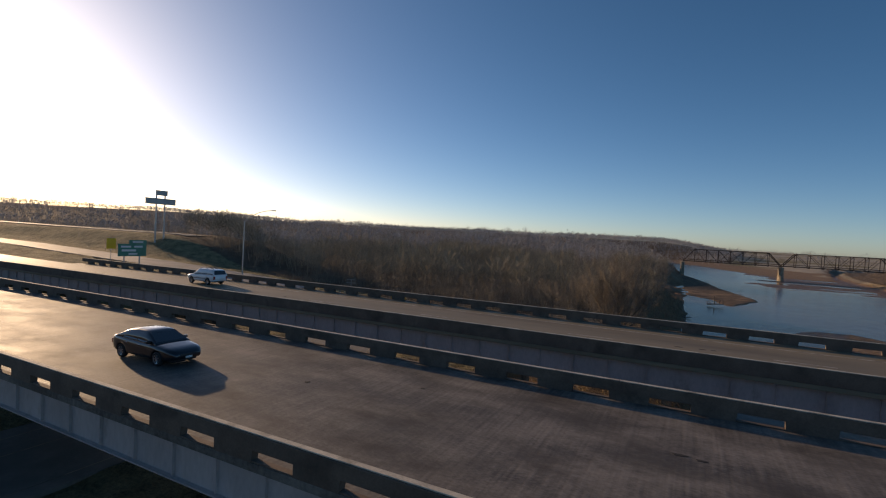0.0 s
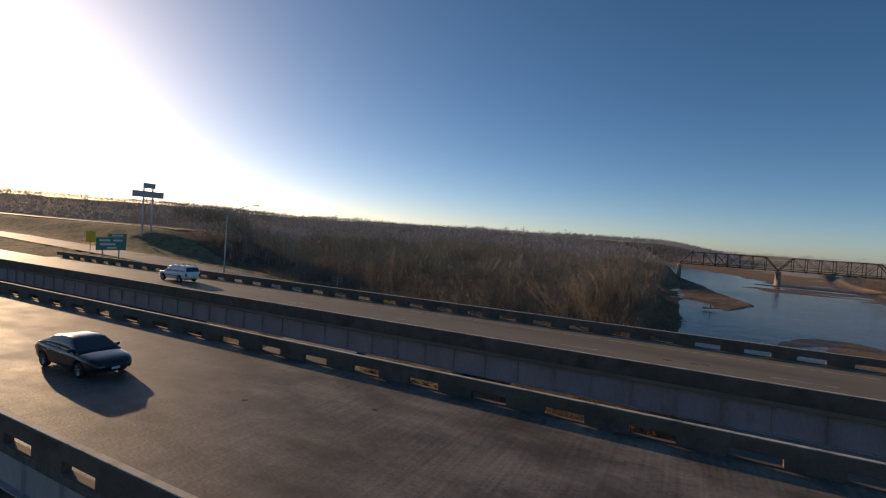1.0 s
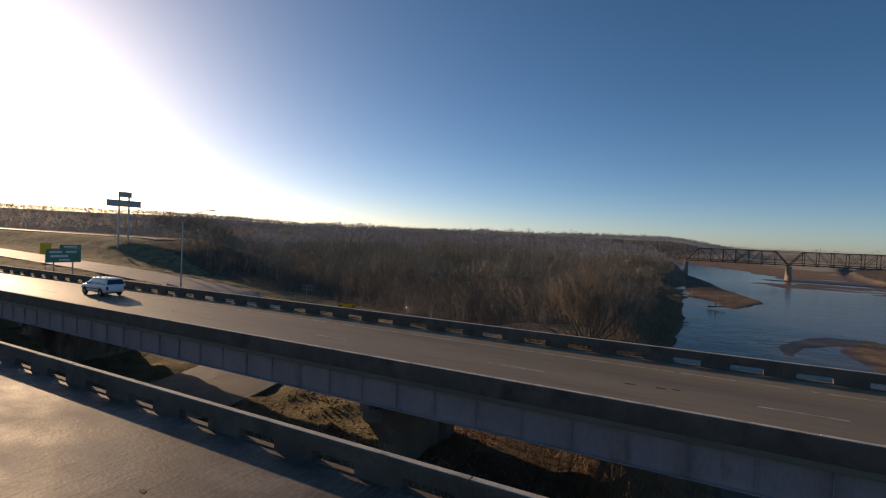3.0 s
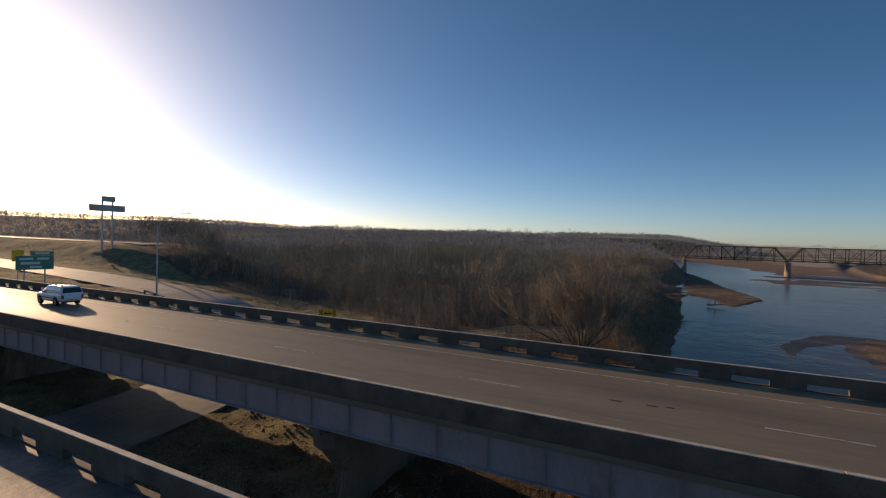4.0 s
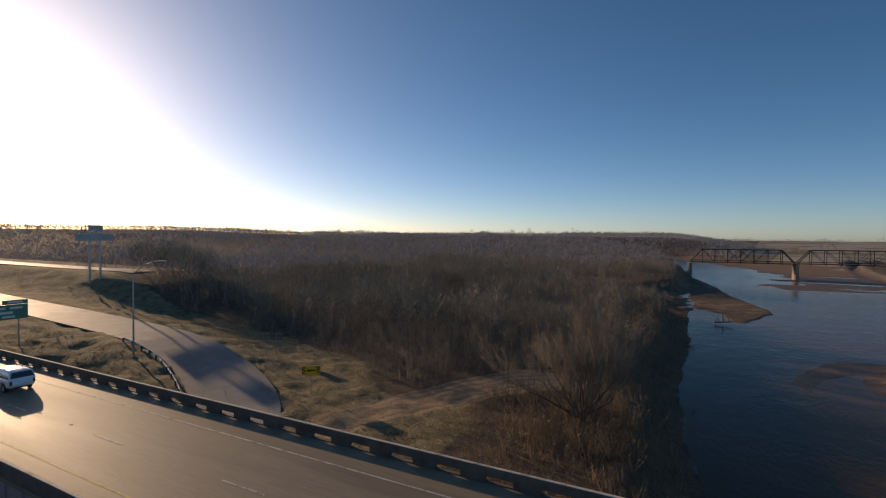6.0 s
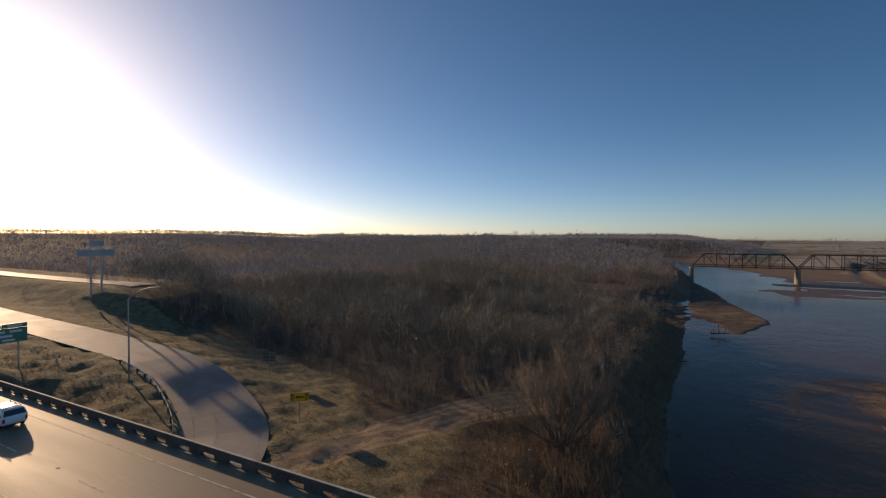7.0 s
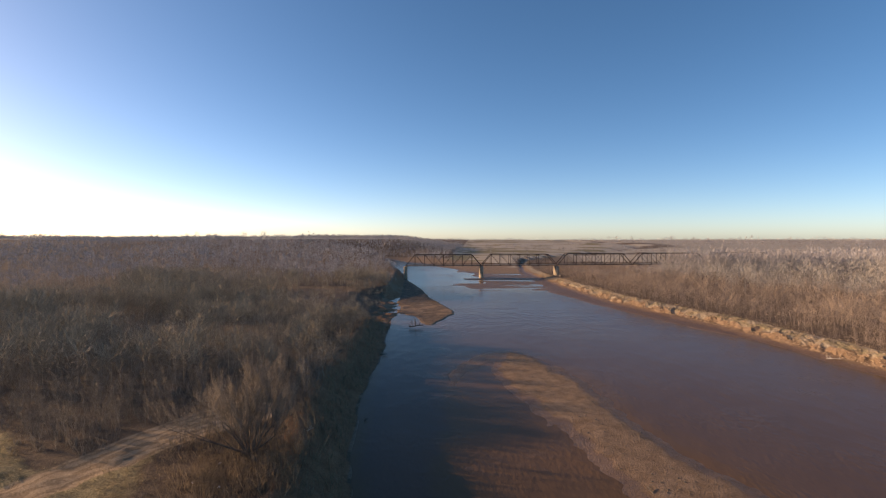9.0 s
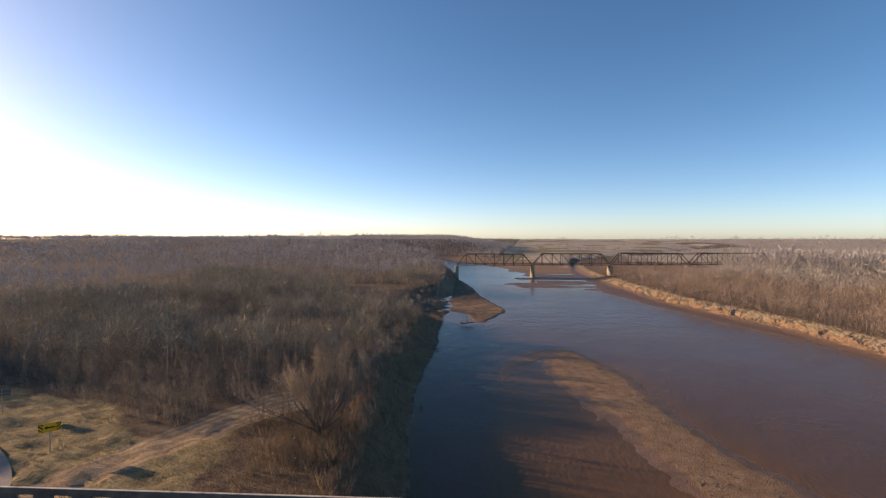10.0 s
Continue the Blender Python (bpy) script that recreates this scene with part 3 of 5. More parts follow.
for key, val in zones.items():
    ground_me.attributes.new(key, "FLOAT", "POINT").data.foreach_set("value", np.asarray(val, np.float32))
mid_x, mid_y = GX[:-1, :-1].ravel() + 0.4, GY[:-1, :-1].ravel() + 0.4
mid_d = mid_x - shore_right(mid_y)
ground_me.polygons.foreach_set("use_smooth", ~((mid_d > 3.5) & (mid_d < 12) & (mid_y > 20) & (mid_y < 300)))
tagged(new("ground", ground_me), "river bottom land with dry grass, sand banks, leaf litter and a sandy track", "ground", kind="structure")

wx, wy = spaced(-280, 520, 2, 112, 1.6, 1.12), spaced(-900, 1150, 14, 320, 1.6, 1.12)
WX, WY = np.meshgrid(wx, wy)
nw = len(wx)
jj, ii = np.meshgrid(np.arange(len(wy) - 1), np.arange(nw - 1), indexing="ij")
k0 = (jj * nw + ii).ravel()
water_me = tri_mesh("water", np.column_stack([*lay(WX.ravel(), WY.ravel()), np.full(WX.size, WATER)]), np.column_stack([k0, k0 + 1, k0 + 1 + nw, k0 + nw]), M_WATER)
bed = land(WX.ravel(), WY.ravel())[0]
water_me.attributes.new("shallow", "FLOAT", "POINT").data.foreach_set("value", np.clip((bed - WATER + 0.5) / 0.45, 0, 1).astype(np.float32))
tagged(new("water", water_me), "shallow muddy reddish river water with small ripples", "water", kind="structure")


def strip(pts, half_l, half_r, lift, zfun):
    """A road surface along a smoothed line, with kerb-thick edges."""
    p = np.array(pts, float)
    d = np.r_[0, np.cumsum(np.hypot(*np.diff(p, axis=0).T))]
    s = np.arange(0, d[-1], 1.5)
    q = np.column_stack([np.interp(s, d, p[:, 0]), np.interp(s, d, p[:, 1])])
    for _ in range(12):
        q[1:-1] = (q[:-2] + 2 * q[1:-1] + q[2:]) / 4
    t = np.gradient(q, axis=0)
    t /= np.linalg.norm(t, axis=1)[:, None]
    nrm = np.column_stack([-t[:, 1], t[:, 0]])
    bm = bmesh.new()
    prev = None
    for c, m_ in zip(q, nrm):
        z = zfun(c[0], c[1]) + lift
        l_, r_ = c + m_ * half_l, c - m_ * half_r
        row = [bm.verts.new((l_[0], l_[1], z - 0.2)), bm.verts.new((l_[0], l_[1], z)), bm.verts.new((c[0], c[1], z + 0.05)), bm.verts.new((r_[0], r_[1], z)), bm.verts.new((r_[0], r_[1], z - 0.2))]
        if prev:
            for a in range(4):
                bm.faces.new((prev[a], prev[a + 1], row[a + 1], row[a]))
        prev = row
    return bm, q, nrm


ramp_z = lambda x, y: float(slip_z(x))
bm, ramp_line, ramp_n = strip(RAMP, 5.6, 3.5, 0.09, ramp_z)
tagged(part("road", bm, M_ROAD), "pale worn concrete slip road curving under the bridges", "road", kind="structure")
for off in (-2.1, 0.3, 4.7):
    bm = bmesh.new()
    prev = None
    for c, m_ in zip(ramp_line, ramp_n):
        if c[0] > -75 and c[1] > -20:
            rise = 0.05 * (1 - abs(off) / (5.6 if off > 0 else 3.5)) + 0.098
            row = [bm.verts.new((c[0] + m_[0] * (off + e), c[1] + m_[1] * (off + e), ramp_z(c[0], c[1]) + rise)) for e in (-0.04, 0.04)]
            if prev:
                bm.faces.new((prev[0], prev[1], row[1], row[0]))
            prev = row
    tagged(part("road_joint", bm, M_OLD_PIER), "pale sealed joint along the concrete slip road", "road joint", kind="structure")
for y0, y1, nm in ((-20.35, -8.27, "road_west"), (-0.15, 11.53, "road_east")):
    bm = bmesh.new()
    for k in range(60):
        x1 = -77.5 - k * 12
        box(bm, x1 - 11.98, x1, y0 - 1, y1 + 1, -2.2, -1.22)
    tagged(part(nm, bm, M_DECK_B), "worn grey concrete motorway carriageway on an embankment", "road", kind="structure")
bm, _, _ = strip(FRONTAGE, 3.6, 3.6, 0.12, lambda x, y: float(land(*sheet(np.array([x]), np.array([y])))[0][0]))
tagged(part("side_road", bm, M_ROAD), "pale frontage road on a bank beyond the slip road", "road", kind="structure")

# ---- motorway bridges ----
TILT = Matrix.Rotation(-math.atan(SLOPE), 4, "Y")
X0, X1 = -77.0, 150.0


def girder_bridge(name, y_near, y_far, phase, pitch, deck_mat, label, mark, solid_near):
    root = thing(name, TILT, label, "bridge")
    w = 0.26
    bm = bmesh.new()
    box(bm, X0, X1, y_near, y_far, -0.24, 0.0, 0.01)
    deck = part("deck", bm, deck_mat, root, "worn stained concrete bridge deck")
    # railings: kerb, posts between low openings, heavy top beam with a cap painted sun-bright
    post_bm = bmesh.new()
    box(post_bm, -(pitch - 1.55) / 2, (pitch - 1.55) / 2, -w / 2 + 0.004, w / 2 - 0.004, 0.0, 0.355)
    for v in post_bm.verts:
        if v.co.x > 0 and v.co.z > 0.2:
            v.co.x += 0.05
    post_me = bpy.data.meshes.new("rail_post")
    post_bm.to_mesh(post_me)
    post_bm.free()
    post_me.materials.append(M_RAIL)
    seg = pitch * 6
    for y0 in (y_near, y_far - w):
        solid = solid_near and y0 == y_near
        r = random.Random(int(y0 * 10))
        bm = bmesh.new()
        if solid:
            box(bm, X0, X1, y0, y0 + w, 0.004, 0.785, 0.02)
        else:
            box(bm, X0, X1, y0, y0 + w, 0.34, 0.785, 0.02)
            box(bm, X0, X1, y0 + 0.02, y0 + w - 0.02, 0.002, 0.05, 0.01)
        railing = part("railing", bm, M_RAIL, root, "weathered solid concrete parapet" if solid else "weathered open concrete bridge railing")
        a = phase + 0.6 - seg * 40
        while a < X1:
            if a + seg > X0:
                bm = bmesh.new()
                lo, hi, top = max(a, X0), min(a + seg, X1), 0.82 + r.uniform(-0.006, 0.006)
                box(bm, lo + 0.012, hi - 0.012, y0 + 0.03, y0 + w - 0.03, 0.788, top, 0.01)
                part("rail_cap", bm, M_CAP_LIT, railing, "chipped concrete coping coloured pale as if sunlit")
            a += seg
        if not solid:
            x = phase + pitch * math.floor((X0 - phase) / pitch) + pitch
            while x < X1 - 2:
                shared("rail_post", post_me, railing, Matrix.Translation((x + (pitch - 1.6) / 2 + 0.25, y0 + w / 2, 0)))
                x += pitch
    # girders with stiffeners
    stiff_bm = bmesh.new()
    box(stiff_bm, -0.012, 0.012, -0.11, 0.0, -1.62, -0.33)
    stiff_me = bpy.data.meshes.new("stiffener")
    stiff_bm.to_mesh(stiff_me)
    stiff_bm.free()
    stiff_me.materials.append(M_GIRDER)
    ys = [y_near + 0.55, y_near + 4.2, y_far - 4.2, y_far - 0.55]
    for g, yy in enumerate(ys):
        bm = bmesh.new()
        prof = [(-0.2, -1.69), (0.2, -1.69), (0.2, -1.645), (0.012, -1.645), (0.012, -0.3), (0.18, -0.3), (0.18, -0.246), (-0.18, -0.246), (-0.18, -0.3), (-0.012, -0.3), (-0.012, -1.645), (-0.2, -1.645)]
        ends = [[bm.verts.new((xx, yy + dy, dz)) for dy, dz in prof] for xx in (X0, X1)]
        for k in range(len(prof)):
            bm.faces.new((ends[0][k], ends[0][(k + 1) % 12], ends[1][(k + 1) % 12], ends[1][k]))
        bm.faces.new(ends[1])
        bm.faces.new(list(reversed(ends[0])))
        gd = part("girder", bm, M_GIRDER, root, "grey-blue painted steel plate girder")
        if g in (0, 3):
            x = 0.65 - 2.075 * 37
            while x < 60:
                if x > X0 + 0.3:
                    shared("stiffener", stiff_me, gd, Matrix.Translation((x, yy - 0.012, 0)) if g == 0 else Matrix.Translation((x, yy + 0.012, 0)) @ Matrix.Rotation(math.pi, 4, "Z"))
                x += 2.075
    # piers
    for px in (-41, -5.2, 38.5, 82, 126):
        bm = bmesh.new()
        vs = []
        for z, hw, inset in ((-13.0, 0.62, 2.0), (-4.2, 0.55, 2.0), (-3.0, 0.6, 1.0), (-2.65, 0.62, 0.55), (-1.95, 0.62, 0.5)):
            ring = []
            for k in range(16):
                a = 2 * math.pi * k / 16
                cy = (y_near + y_far) / 2 + (1 if math.sin(a) >= 0 else -1) * ((y_far - y_near) / 2 - inset - hw)
                ring.append(bm.verts.new((px + hw * math.cos(a), cy + hw * math.sin(a), z)))
            vs.append(ring)
        for r0, r1 in zip(vs, vs[1:]):
            for k in range(16):
                bm.faces.new((r0[k], r0[(k + 1) % 16], r1[(k + 1) % 16], r1[k]))
        bm.faces.new(vs[-1])
        pier = part("pier", bm, M_PIER, root, "stained concrete wall pier with a flared head")
        for yy in ys:
            bm = bmesh.new()
            box(bm, px - 0.3, px + 0.3, yy - 0.25, yy + 0.25, -1.945, -1.695)
            part("bearing", bm, M_PIER, pier)
    bm = bmesh.new()
    box(bm, X0 - 0.9, X0, y_near, y_far, -7.5, -0.25)
    part("abutment", bm, M_PIER, root, "concrete abutment wall")
    if mark:
        dash_bm = bmesh.new()
        box(dash_bm, 0, 3.05, -0.055, 0.055, 0.002, 0.008)
        dash_me = bpy.data.meshes.new("lane_dash")
        dash_bm.to_mesh(dash_me)
        dash_bm.free()
        dash_me.materials.append(M_WHITE)
        for k in range(-6, 12):
            shared("lane_dash", dash_me, deck, Matrix.Translation((12.19 * k - 0.75, 5.1, 0.002)), "worn white lane dash")
        for yy, mt, nm in ((9.14, M_WHITE, "edge_line"), (1.85, M_YELLOW, "median_line")):
            bm = bmesh.new()
            box(bm, X0, X1, yy - 0.06, yy + 0.06, 0.003, 0.008)
            part(nm, bm, mt, deck, "worn painted edge line")
    return root, deck


bridge_a, deck_a = girder_bridge("road_bridge", -20.35, -8.27, 3.8, 3.06, M_DECK, "concrete and steel girder bridge with open railings over a river", False, False)
bridge_b, deck_b = girder_bridge("road_bridge", -0.15, 11.53, 12.0, 2.92, M_DECK_B, "parallel girder bridge with painted lane lines over a river", True, True)


# ---- old truss bridge upstream ----
def truss_span():
    root = thing("truss_bridge", pose(0.6, 340, 0), "rusty brown steel through truss span on concrete piers", "bridge", "truss spans")
    L, n, zb, zt, w = 55.6, 8, -1.5, 6.45, 7.0
    p = L / n
    for y in (-w / 2, w / 2):
        bm = bmesh.new()
        beam(bm, (0.2, y, zb), (L - 0.2, y, zb), 0.35, 0.5)
        part("bottom_chord", bm, M_RUST, root)
        bm = bmesh.new()
        beam(bm, (p, y, zt), (L - p, y, zt), 0.4, 0.45)
        part("top_chord", bm, M_RUST, root)
        for a, b_ in ((0.2, p), (L - 0.2, L - p)):
            bm = bmesh.new()
            beam(bm, (a, y, zb), (b_, y, zt), 0.4, 0.45)
            part("end_post", bm, M_RUST, root)
        for k in range(1, n):
            bm = bmesh.new()
            beam(bm, (p * k, y, zb), (p * k, y, zt), 0.26, 0.3)
            part("vertical", bm, M_RUST, root)
        for k in range(1, n - 1):
            bm = bmesh.new()
            lo, hi = (p * (k + 1), p * k) if k < n / 2 else (p * k, p * (k + 1))
            beam(bm, (lo, y, zb), (hi, y, zt), 0.14, 0.2)
            part("diagonal", bm, M_RUST, root)
            if k in (3, 4):
                bm = bmesh.new()
                beam(bm, (hi, y, zb), (lo, y, zt), 0.1, 0.14)
                part("diagonal", bm, M_RUST, root)
        bm = bmesh.new()
        beam(bm, (0.2, y * 0.92, zb + 1.0), (L - 0.2, y * 0.92, zb + 1.0), 0.06, 0.2)
        part("hand_rail", bm, M_RUST, root)
    for k in range(1, n):
        bm = bmesh.new()
        beam(bm, (p * k, -w / 2, zt), (p * k, w / 2, zt), 0.2, 0.35)
        part("top_strut", bm, M_RUST, root)
        if k < n - 1:
            bm = bmesh.new()
            beam(bm, (p * k, -w / 2, zt), (p * (k + 1), w / 2, zt), 0.12, 0.12)
            beam(bm, (p * k, w / 2, zt - 0.13), (p * (k + 1), -w / 2, zt - 0.13), 0.12, 0.12)
            part("top_lateral", bm, M_RUST, root)
    bm = bmesh.new()
    box(bm, 0.05, L - 0.05, -w / 2 + 0.25, w / 2 - 0.25, zb - 0.1, zb + 0.25)
    part("deck", bm, M_PIER, root, "dull concrete deck")
    for k in range(n + 1):
        bm = bmesh.new()
        beam(bm, (min(max(p * k, 0.3), L - 0.3), -w / 2, zb - 0.35), (min(max(p * k, 0.3), L - 0.3), w / 2, zb - 0.35), 0.25, 0.5)
        part("floor_beam", bm, M_RUST, root)
    return root


span = truss_span()
for k in range(1, 5):
    copy_thing(span, pose(0.6 + 55.75 * k, 340, 0.25 * k))


def old_pier(x, base):
    root = thing("bridge_pier", pose(x, 340, base), "pale weathered concrete pier in the river sand", "pier", "truss piers")
    bm = bmesh.new()
    rings = []
    top = -2.25 - base
    for z, hx, hy in ((-1.5, 1.5, 4.4), (top - 1.0, 1.15, 3.9), (top - 0.95, 1.4, 4.3), (top, 1.4, 4.3)):
        ring = [bm.verts.new((hx * math.cos(a), (hy - hx) * (1 if math.sin(a) >= 0 else -1) + hx * math.sin(a), z)) for a in [2 * math.pi * (k + 0.5) / 12 for k in range(12)]]
        rings.append(ring)
    for a, b_ in zip(rings, rings[1:]):
        for k in range(12):
            bm.faces.new((a[k], a[(k + 1) % 12], b_[(k + 1) % 12], b_[k]))
    bm.faces.new(rings[-1])
    part("shaft", bm, M_OLD_PIER, root)
    return root


for k in range(6):
    xx = 0.6 + 55.75 * k - 0.1
    zz = float(land(*sheet(np.array([xx]), np.array([340.0])))[0][0])
    old_pier(xx, max(zz, WATER - 0.6))


# ---- bare trees ----
def cones(start, vec, rad, sides=3):
    """Slender three-sided spikes, many at once."""
    n = len(start)
    d = vec / np.maximum(np.linalg.norm(vec, axis=1), 1e-6)[:, None]
    ref = np.where(np.abs(d[:, 2:3]) > 0.9, np.array([[1.0, 0, 0]]), np.array([[0, 0, 1.0]]))
    u = np.cross(d, ref)
    u /= np.linalg.norm(u, axis=1)[:, None]
    v = np.cross(d, u)
    out = np.empty((n, 4, 3))
    for k in range(3):
        a = 2 * math.pi * k / 3
        out[:, k] = start + (u * math.cos(a) + v * math.sin(a)) * rad[:, None]
    out[:, 3] = start + vec
    base = np.arange(n)[:, None] * 4
    f = np.concatenate([base + np.array([[0, 1, 3]]), base + np.array([[1, 2, 3]]), base + np.array([[2, 0, 3]])])
    return out.reshape(-1, 3), f


def blades(start, vec, rad, r):
    """Slender flat twigs, one sliver each."""
    n = len(start)
    side = np.cross(vec, r.normal(0, 1, (n, 3)))
    side *= (rad / np.maximum(np.linalg.norm(side, axis=1), 1e-6))[:, None]
    out = np.stack([start - side, start + side, start + vec], 1)
    return out.reshape(-1, 3), np.arange(n * 3).reshape(-1, 3)


def crowns(pos, h, n, seed, width=0.34, thick=0.03, trunk=0.012, reach=1.0):
    """Far bare trees: a stem and an uneven crown of many twigs with gaps."""
    r = np.random.RandomState(seed)
    m = len(pos)
    lean = r.normal(0, 0.06, (m, 2)) * h[:, None]
    v1, f1 = cones(pos - np.array([0, 0, 0.3]), np.column_stack([lean, h * 0.9]), h * trunk)
    hh, base = np.repeat(h, n), np.repeat(pos, n, 0)
    d = r.normal(0, 1, (m * n, 3))
    d /= np.linalg.norm(d, axis=1)[:, None]
    wide = np.repeat(width * r.uniform(0.7, 1.25, m), n) * hh
    q = d * (r.rand(m * n) ** 0.4)[:, None]
    start = base + np.column_stack([q[:, 0] * wide, q[:, 1] * wide, hh * (0.56 + 0.36 * q[:, 2])])
    vec = (d * np.array([0.6, 0.6, 0.3]) + r.normal(0, 0.3, d.shape) + np.array([0, 0, 0.55])) * (reach * hh * r.uniform(0.14, 0.3, m * n))[:, None]
    v2, f2 = blades(start - vec * 0.5, vec, hh * thick * r.uniform(0.5, 1.2, m * n), r)
    return np.concatenate([v1, v2]), np.concatenate([f1, f2 + len(v1)])


def thicket(pos, h, stems, twigs, thick, spread, seed, bushy=False, flat=False):
    """Clumps of upright bare stems with side twigs. pos (n,3), h (n,)."""
    r = np.random.RandomState(seed)
    n = len(pos)
    base = np.repeat(pos, stems, 0) + np.column_stack([r.normal(0, 0.22, (n * stems, 2)), np.zeros(n * stems) - 0.15]) * np.repeat(h, stems)[:, None] * np.array([0.25, 0.25, 1])
    base[:, 2] = np.repeat(pos[:, 2], stems) - 0.2
    hh = np.repeat(h, stems) * r.uniform(0.55, 1.05, n * stems)
    lean = r.normal(0, spread, (n * stems, 2))
    vec = np.column_stack([lean * hh[:, None], hh])
    rad = hh * thick * r.uniform(0.8, 1.4, n * stems)
    s, v, q = [base], [vec], [rad]
    m = n * stems * twigs
    t = r.uniform(0.38, 1.0, m) if bushy else r.uniform(0.25, 0.95, m)
    bi, vi, hi = np.repeat(base, twigs, 0), np.repeat(vec, twigs, 0), np.repeat(hh, twigs)
    s.append(bi + vi * t[:, None])
    ang, up = r.uniform(0, 2 * math.pi, m), r.uniform(0.1, 1.0, m) if bushy else r.uniform(0.35, 1.25, m)
    ln = hi * r.uniform(0.12, 0.3, m) * (1.15 - t * (0.35 if bushy else 0.6))
    dv = np.column_stack([np.cos(ang), np.sin(ang), up])
    dv /= np.linalg.norm(dv, axis=1)[:, None]
    v.append(dv * ln[:, None])
    q.append(np.repeat(rad, twigs) * r.uniform(0.3, 0.5, m))
    if flat and twigs:
        v1, f1 = cones(s[0], v[0], q[0])
        v2, f2 = blades(s[1], v[1], q[1] * 1.35, r)
        return np.concatenate([v1, v2]), np.concatenate([f1, f2 + len(v1)])
    return cones(np.concatenate(s), np.concatenate(v), np.concatenate(q))


def branching(seed, height, trunk_r, depth, lean=(0, 0), low_limb=False, twig=0.01, kids=(3, 5), open_angle=0.75, fork=0.0):
    """Thick limbs as tapered tubes, and fine twigs: two lists of segments."""
    r = random.Random(seed)
    limbs, fine = [], []

    def grow(p, d, length, rad, level):
        segs = 3 if level < 2 else 2
        q = p.copy()
        for k in range(segs):
            d2 = (d + Vector((r.uniform(-1, 1), r.uniform(-1, 1), r.uniform(-0.3, 0.7))) * 0.16).normalized()
            e = q + d2 * length / segs
            r2 = rad * (1 - 0.22 * (k + 1))
            (limbs if level < depth - 1 else fine).append((q.copy(), e.copy(), rad * (1 - 0.22 * k), r2))
            if level < depth and (k > 0 or level > 0):
                for _ in range(r.randint(*kids) if k == segs - 1 else r.randint(1, 2)):
                    a = r.uniform(0, 2 * math.pi)
                    side = Vector((math.cos(a), math.sin(a), r.uniform(-0.1, 0.6)))
                    nd = (d2 * (1 - open_angle * 0.5) + side * open_angle * r.uniform(0.5, 1.0) + Vector((0, 0, 0.3))).normalized()
                    grow(e, nd, length * r.uniform(0.52, 0.75), r2 * r.uniform(0.45, 0.62), level + 1)
            q, d = e, d2

    if low_limb:
        grow(Vector((-0.1, 0, 0.3)), Vector((-0.95, -0.15, 0.3)).normalized(), height * 0.4, trunk_r * 0.8, 1)
        grow(Vector((-0.2, 0.1, 0.5)), Vector((-0.8, 0.5, 0.6)).normalized(), height * 0.34, trunk_r * 0.6, 1)
        grow(Vector((0.1, 0, 0.4)), Vector((0.85, -0.2, 0.55)).normalized(), height * 0.28, trunk_r * 0.6, 1)
        for k in range(9):
            a = k * 2.4 + 0.3
            out = (0.15, 0.45, 0.8)[k % 3]
            grow(Vector((0.18 * math.cos(a), 0.18 * math.sin(a), 0.0)), Vector((out * math.cos(a), out * math.sin(a), 1)).normalized(), height * r.uniform(0.27, 0.36), trunk_r * r.uniform(0.4, 0.7), 1)
    else:
        grow(Vector((0, 0, -0.3)), Vector((lean[0], lean[1], 1)).normalized(), height * 0.34, trunk_r, 0)
    if fork:
        up = Vector((0, 0, fork))
        limbs = [(a + up, b_ + up, r0, r1) for a, b_, r0, r1 in limbs] + [(Vector((0.5, 0.2, -0.4)), up + Vector((0, 0, 0.5)), trunk_r * 1.7, trunk_r * 1.15)]
        fine = [(a + up, b_ + up, r0, r1) for a, b_, r0, r1 in fine]
    return limbs, fine


def tree(name, m, seed, height, trunk_r, depth, label, category, bark=None, twigs=None, group="", extra=4, **kw):
    root = thing(name, m, label, category, group)
    limbs, fine = branching(seed, height, trunk_r, depth, **kw)
    bm = bmesh.new()
    for a, b_, r0, r1 in limbs:
        rod(bm, a, b_, r0, r1, 5)
    part("trunk", bm, bark or M_BARK, root)
    r = np.random.RandomState(seed)
    st = np.array([a for a, _, _, _ in fine])
    ve = np.array([b_ - a for a, b_, _, _ in fine])
    ra = np.array([q for _, _, q, _ in fine])
    k = extra
    t = r.uniform(0, 1, len(st) * k)
    s2 = np.repeat(st, k, 0) + np.repeat(ve, k, 0) * t[:, None]
    dv = np.repeat(ve, k, 0) / np.linalg.norm(np.repeat(ve, k, 0), axis=1)[:, None] + r.normal(0, 0.6, s2.shape) + np.array([0, 0, 0.35])
    dv *= (np.repeat(np.linalg.norm(ve, axis=1), k) * r.uniform(0.5, 1.2, len(s2)) / np.linalg.norm(dv, axis=1))[:, None]
    v, f = cones(np.concatenate([st, s2]), np.concatenate([ve * 1.1, dv]), np.concatenate([np.maximum(ra, 0.01), np.maximum(np.repeat(ra, k) * 0.5, 0.008)]))
    shared("crown", tri_mesh("crown", v, f, twigs or M_TWIG), root)
    return root


def ground_at(x, y):
    return land(*sheet(x, y))[0]


gz1 = lambda x, y: float(ground_at([x], [y])[0])

tree("bare_tree", pose(-1.9, 37.5, gz1(-1.9, 37.5)), 5, 13.4, 0.2, 4, "large leafless tree with a low leaning limb on the river bank", "tree", low_limb=True, extra=8, kids=(2, 4), open_angle=0.5, twigs=M_TWIG_TREE, fork=0.5)

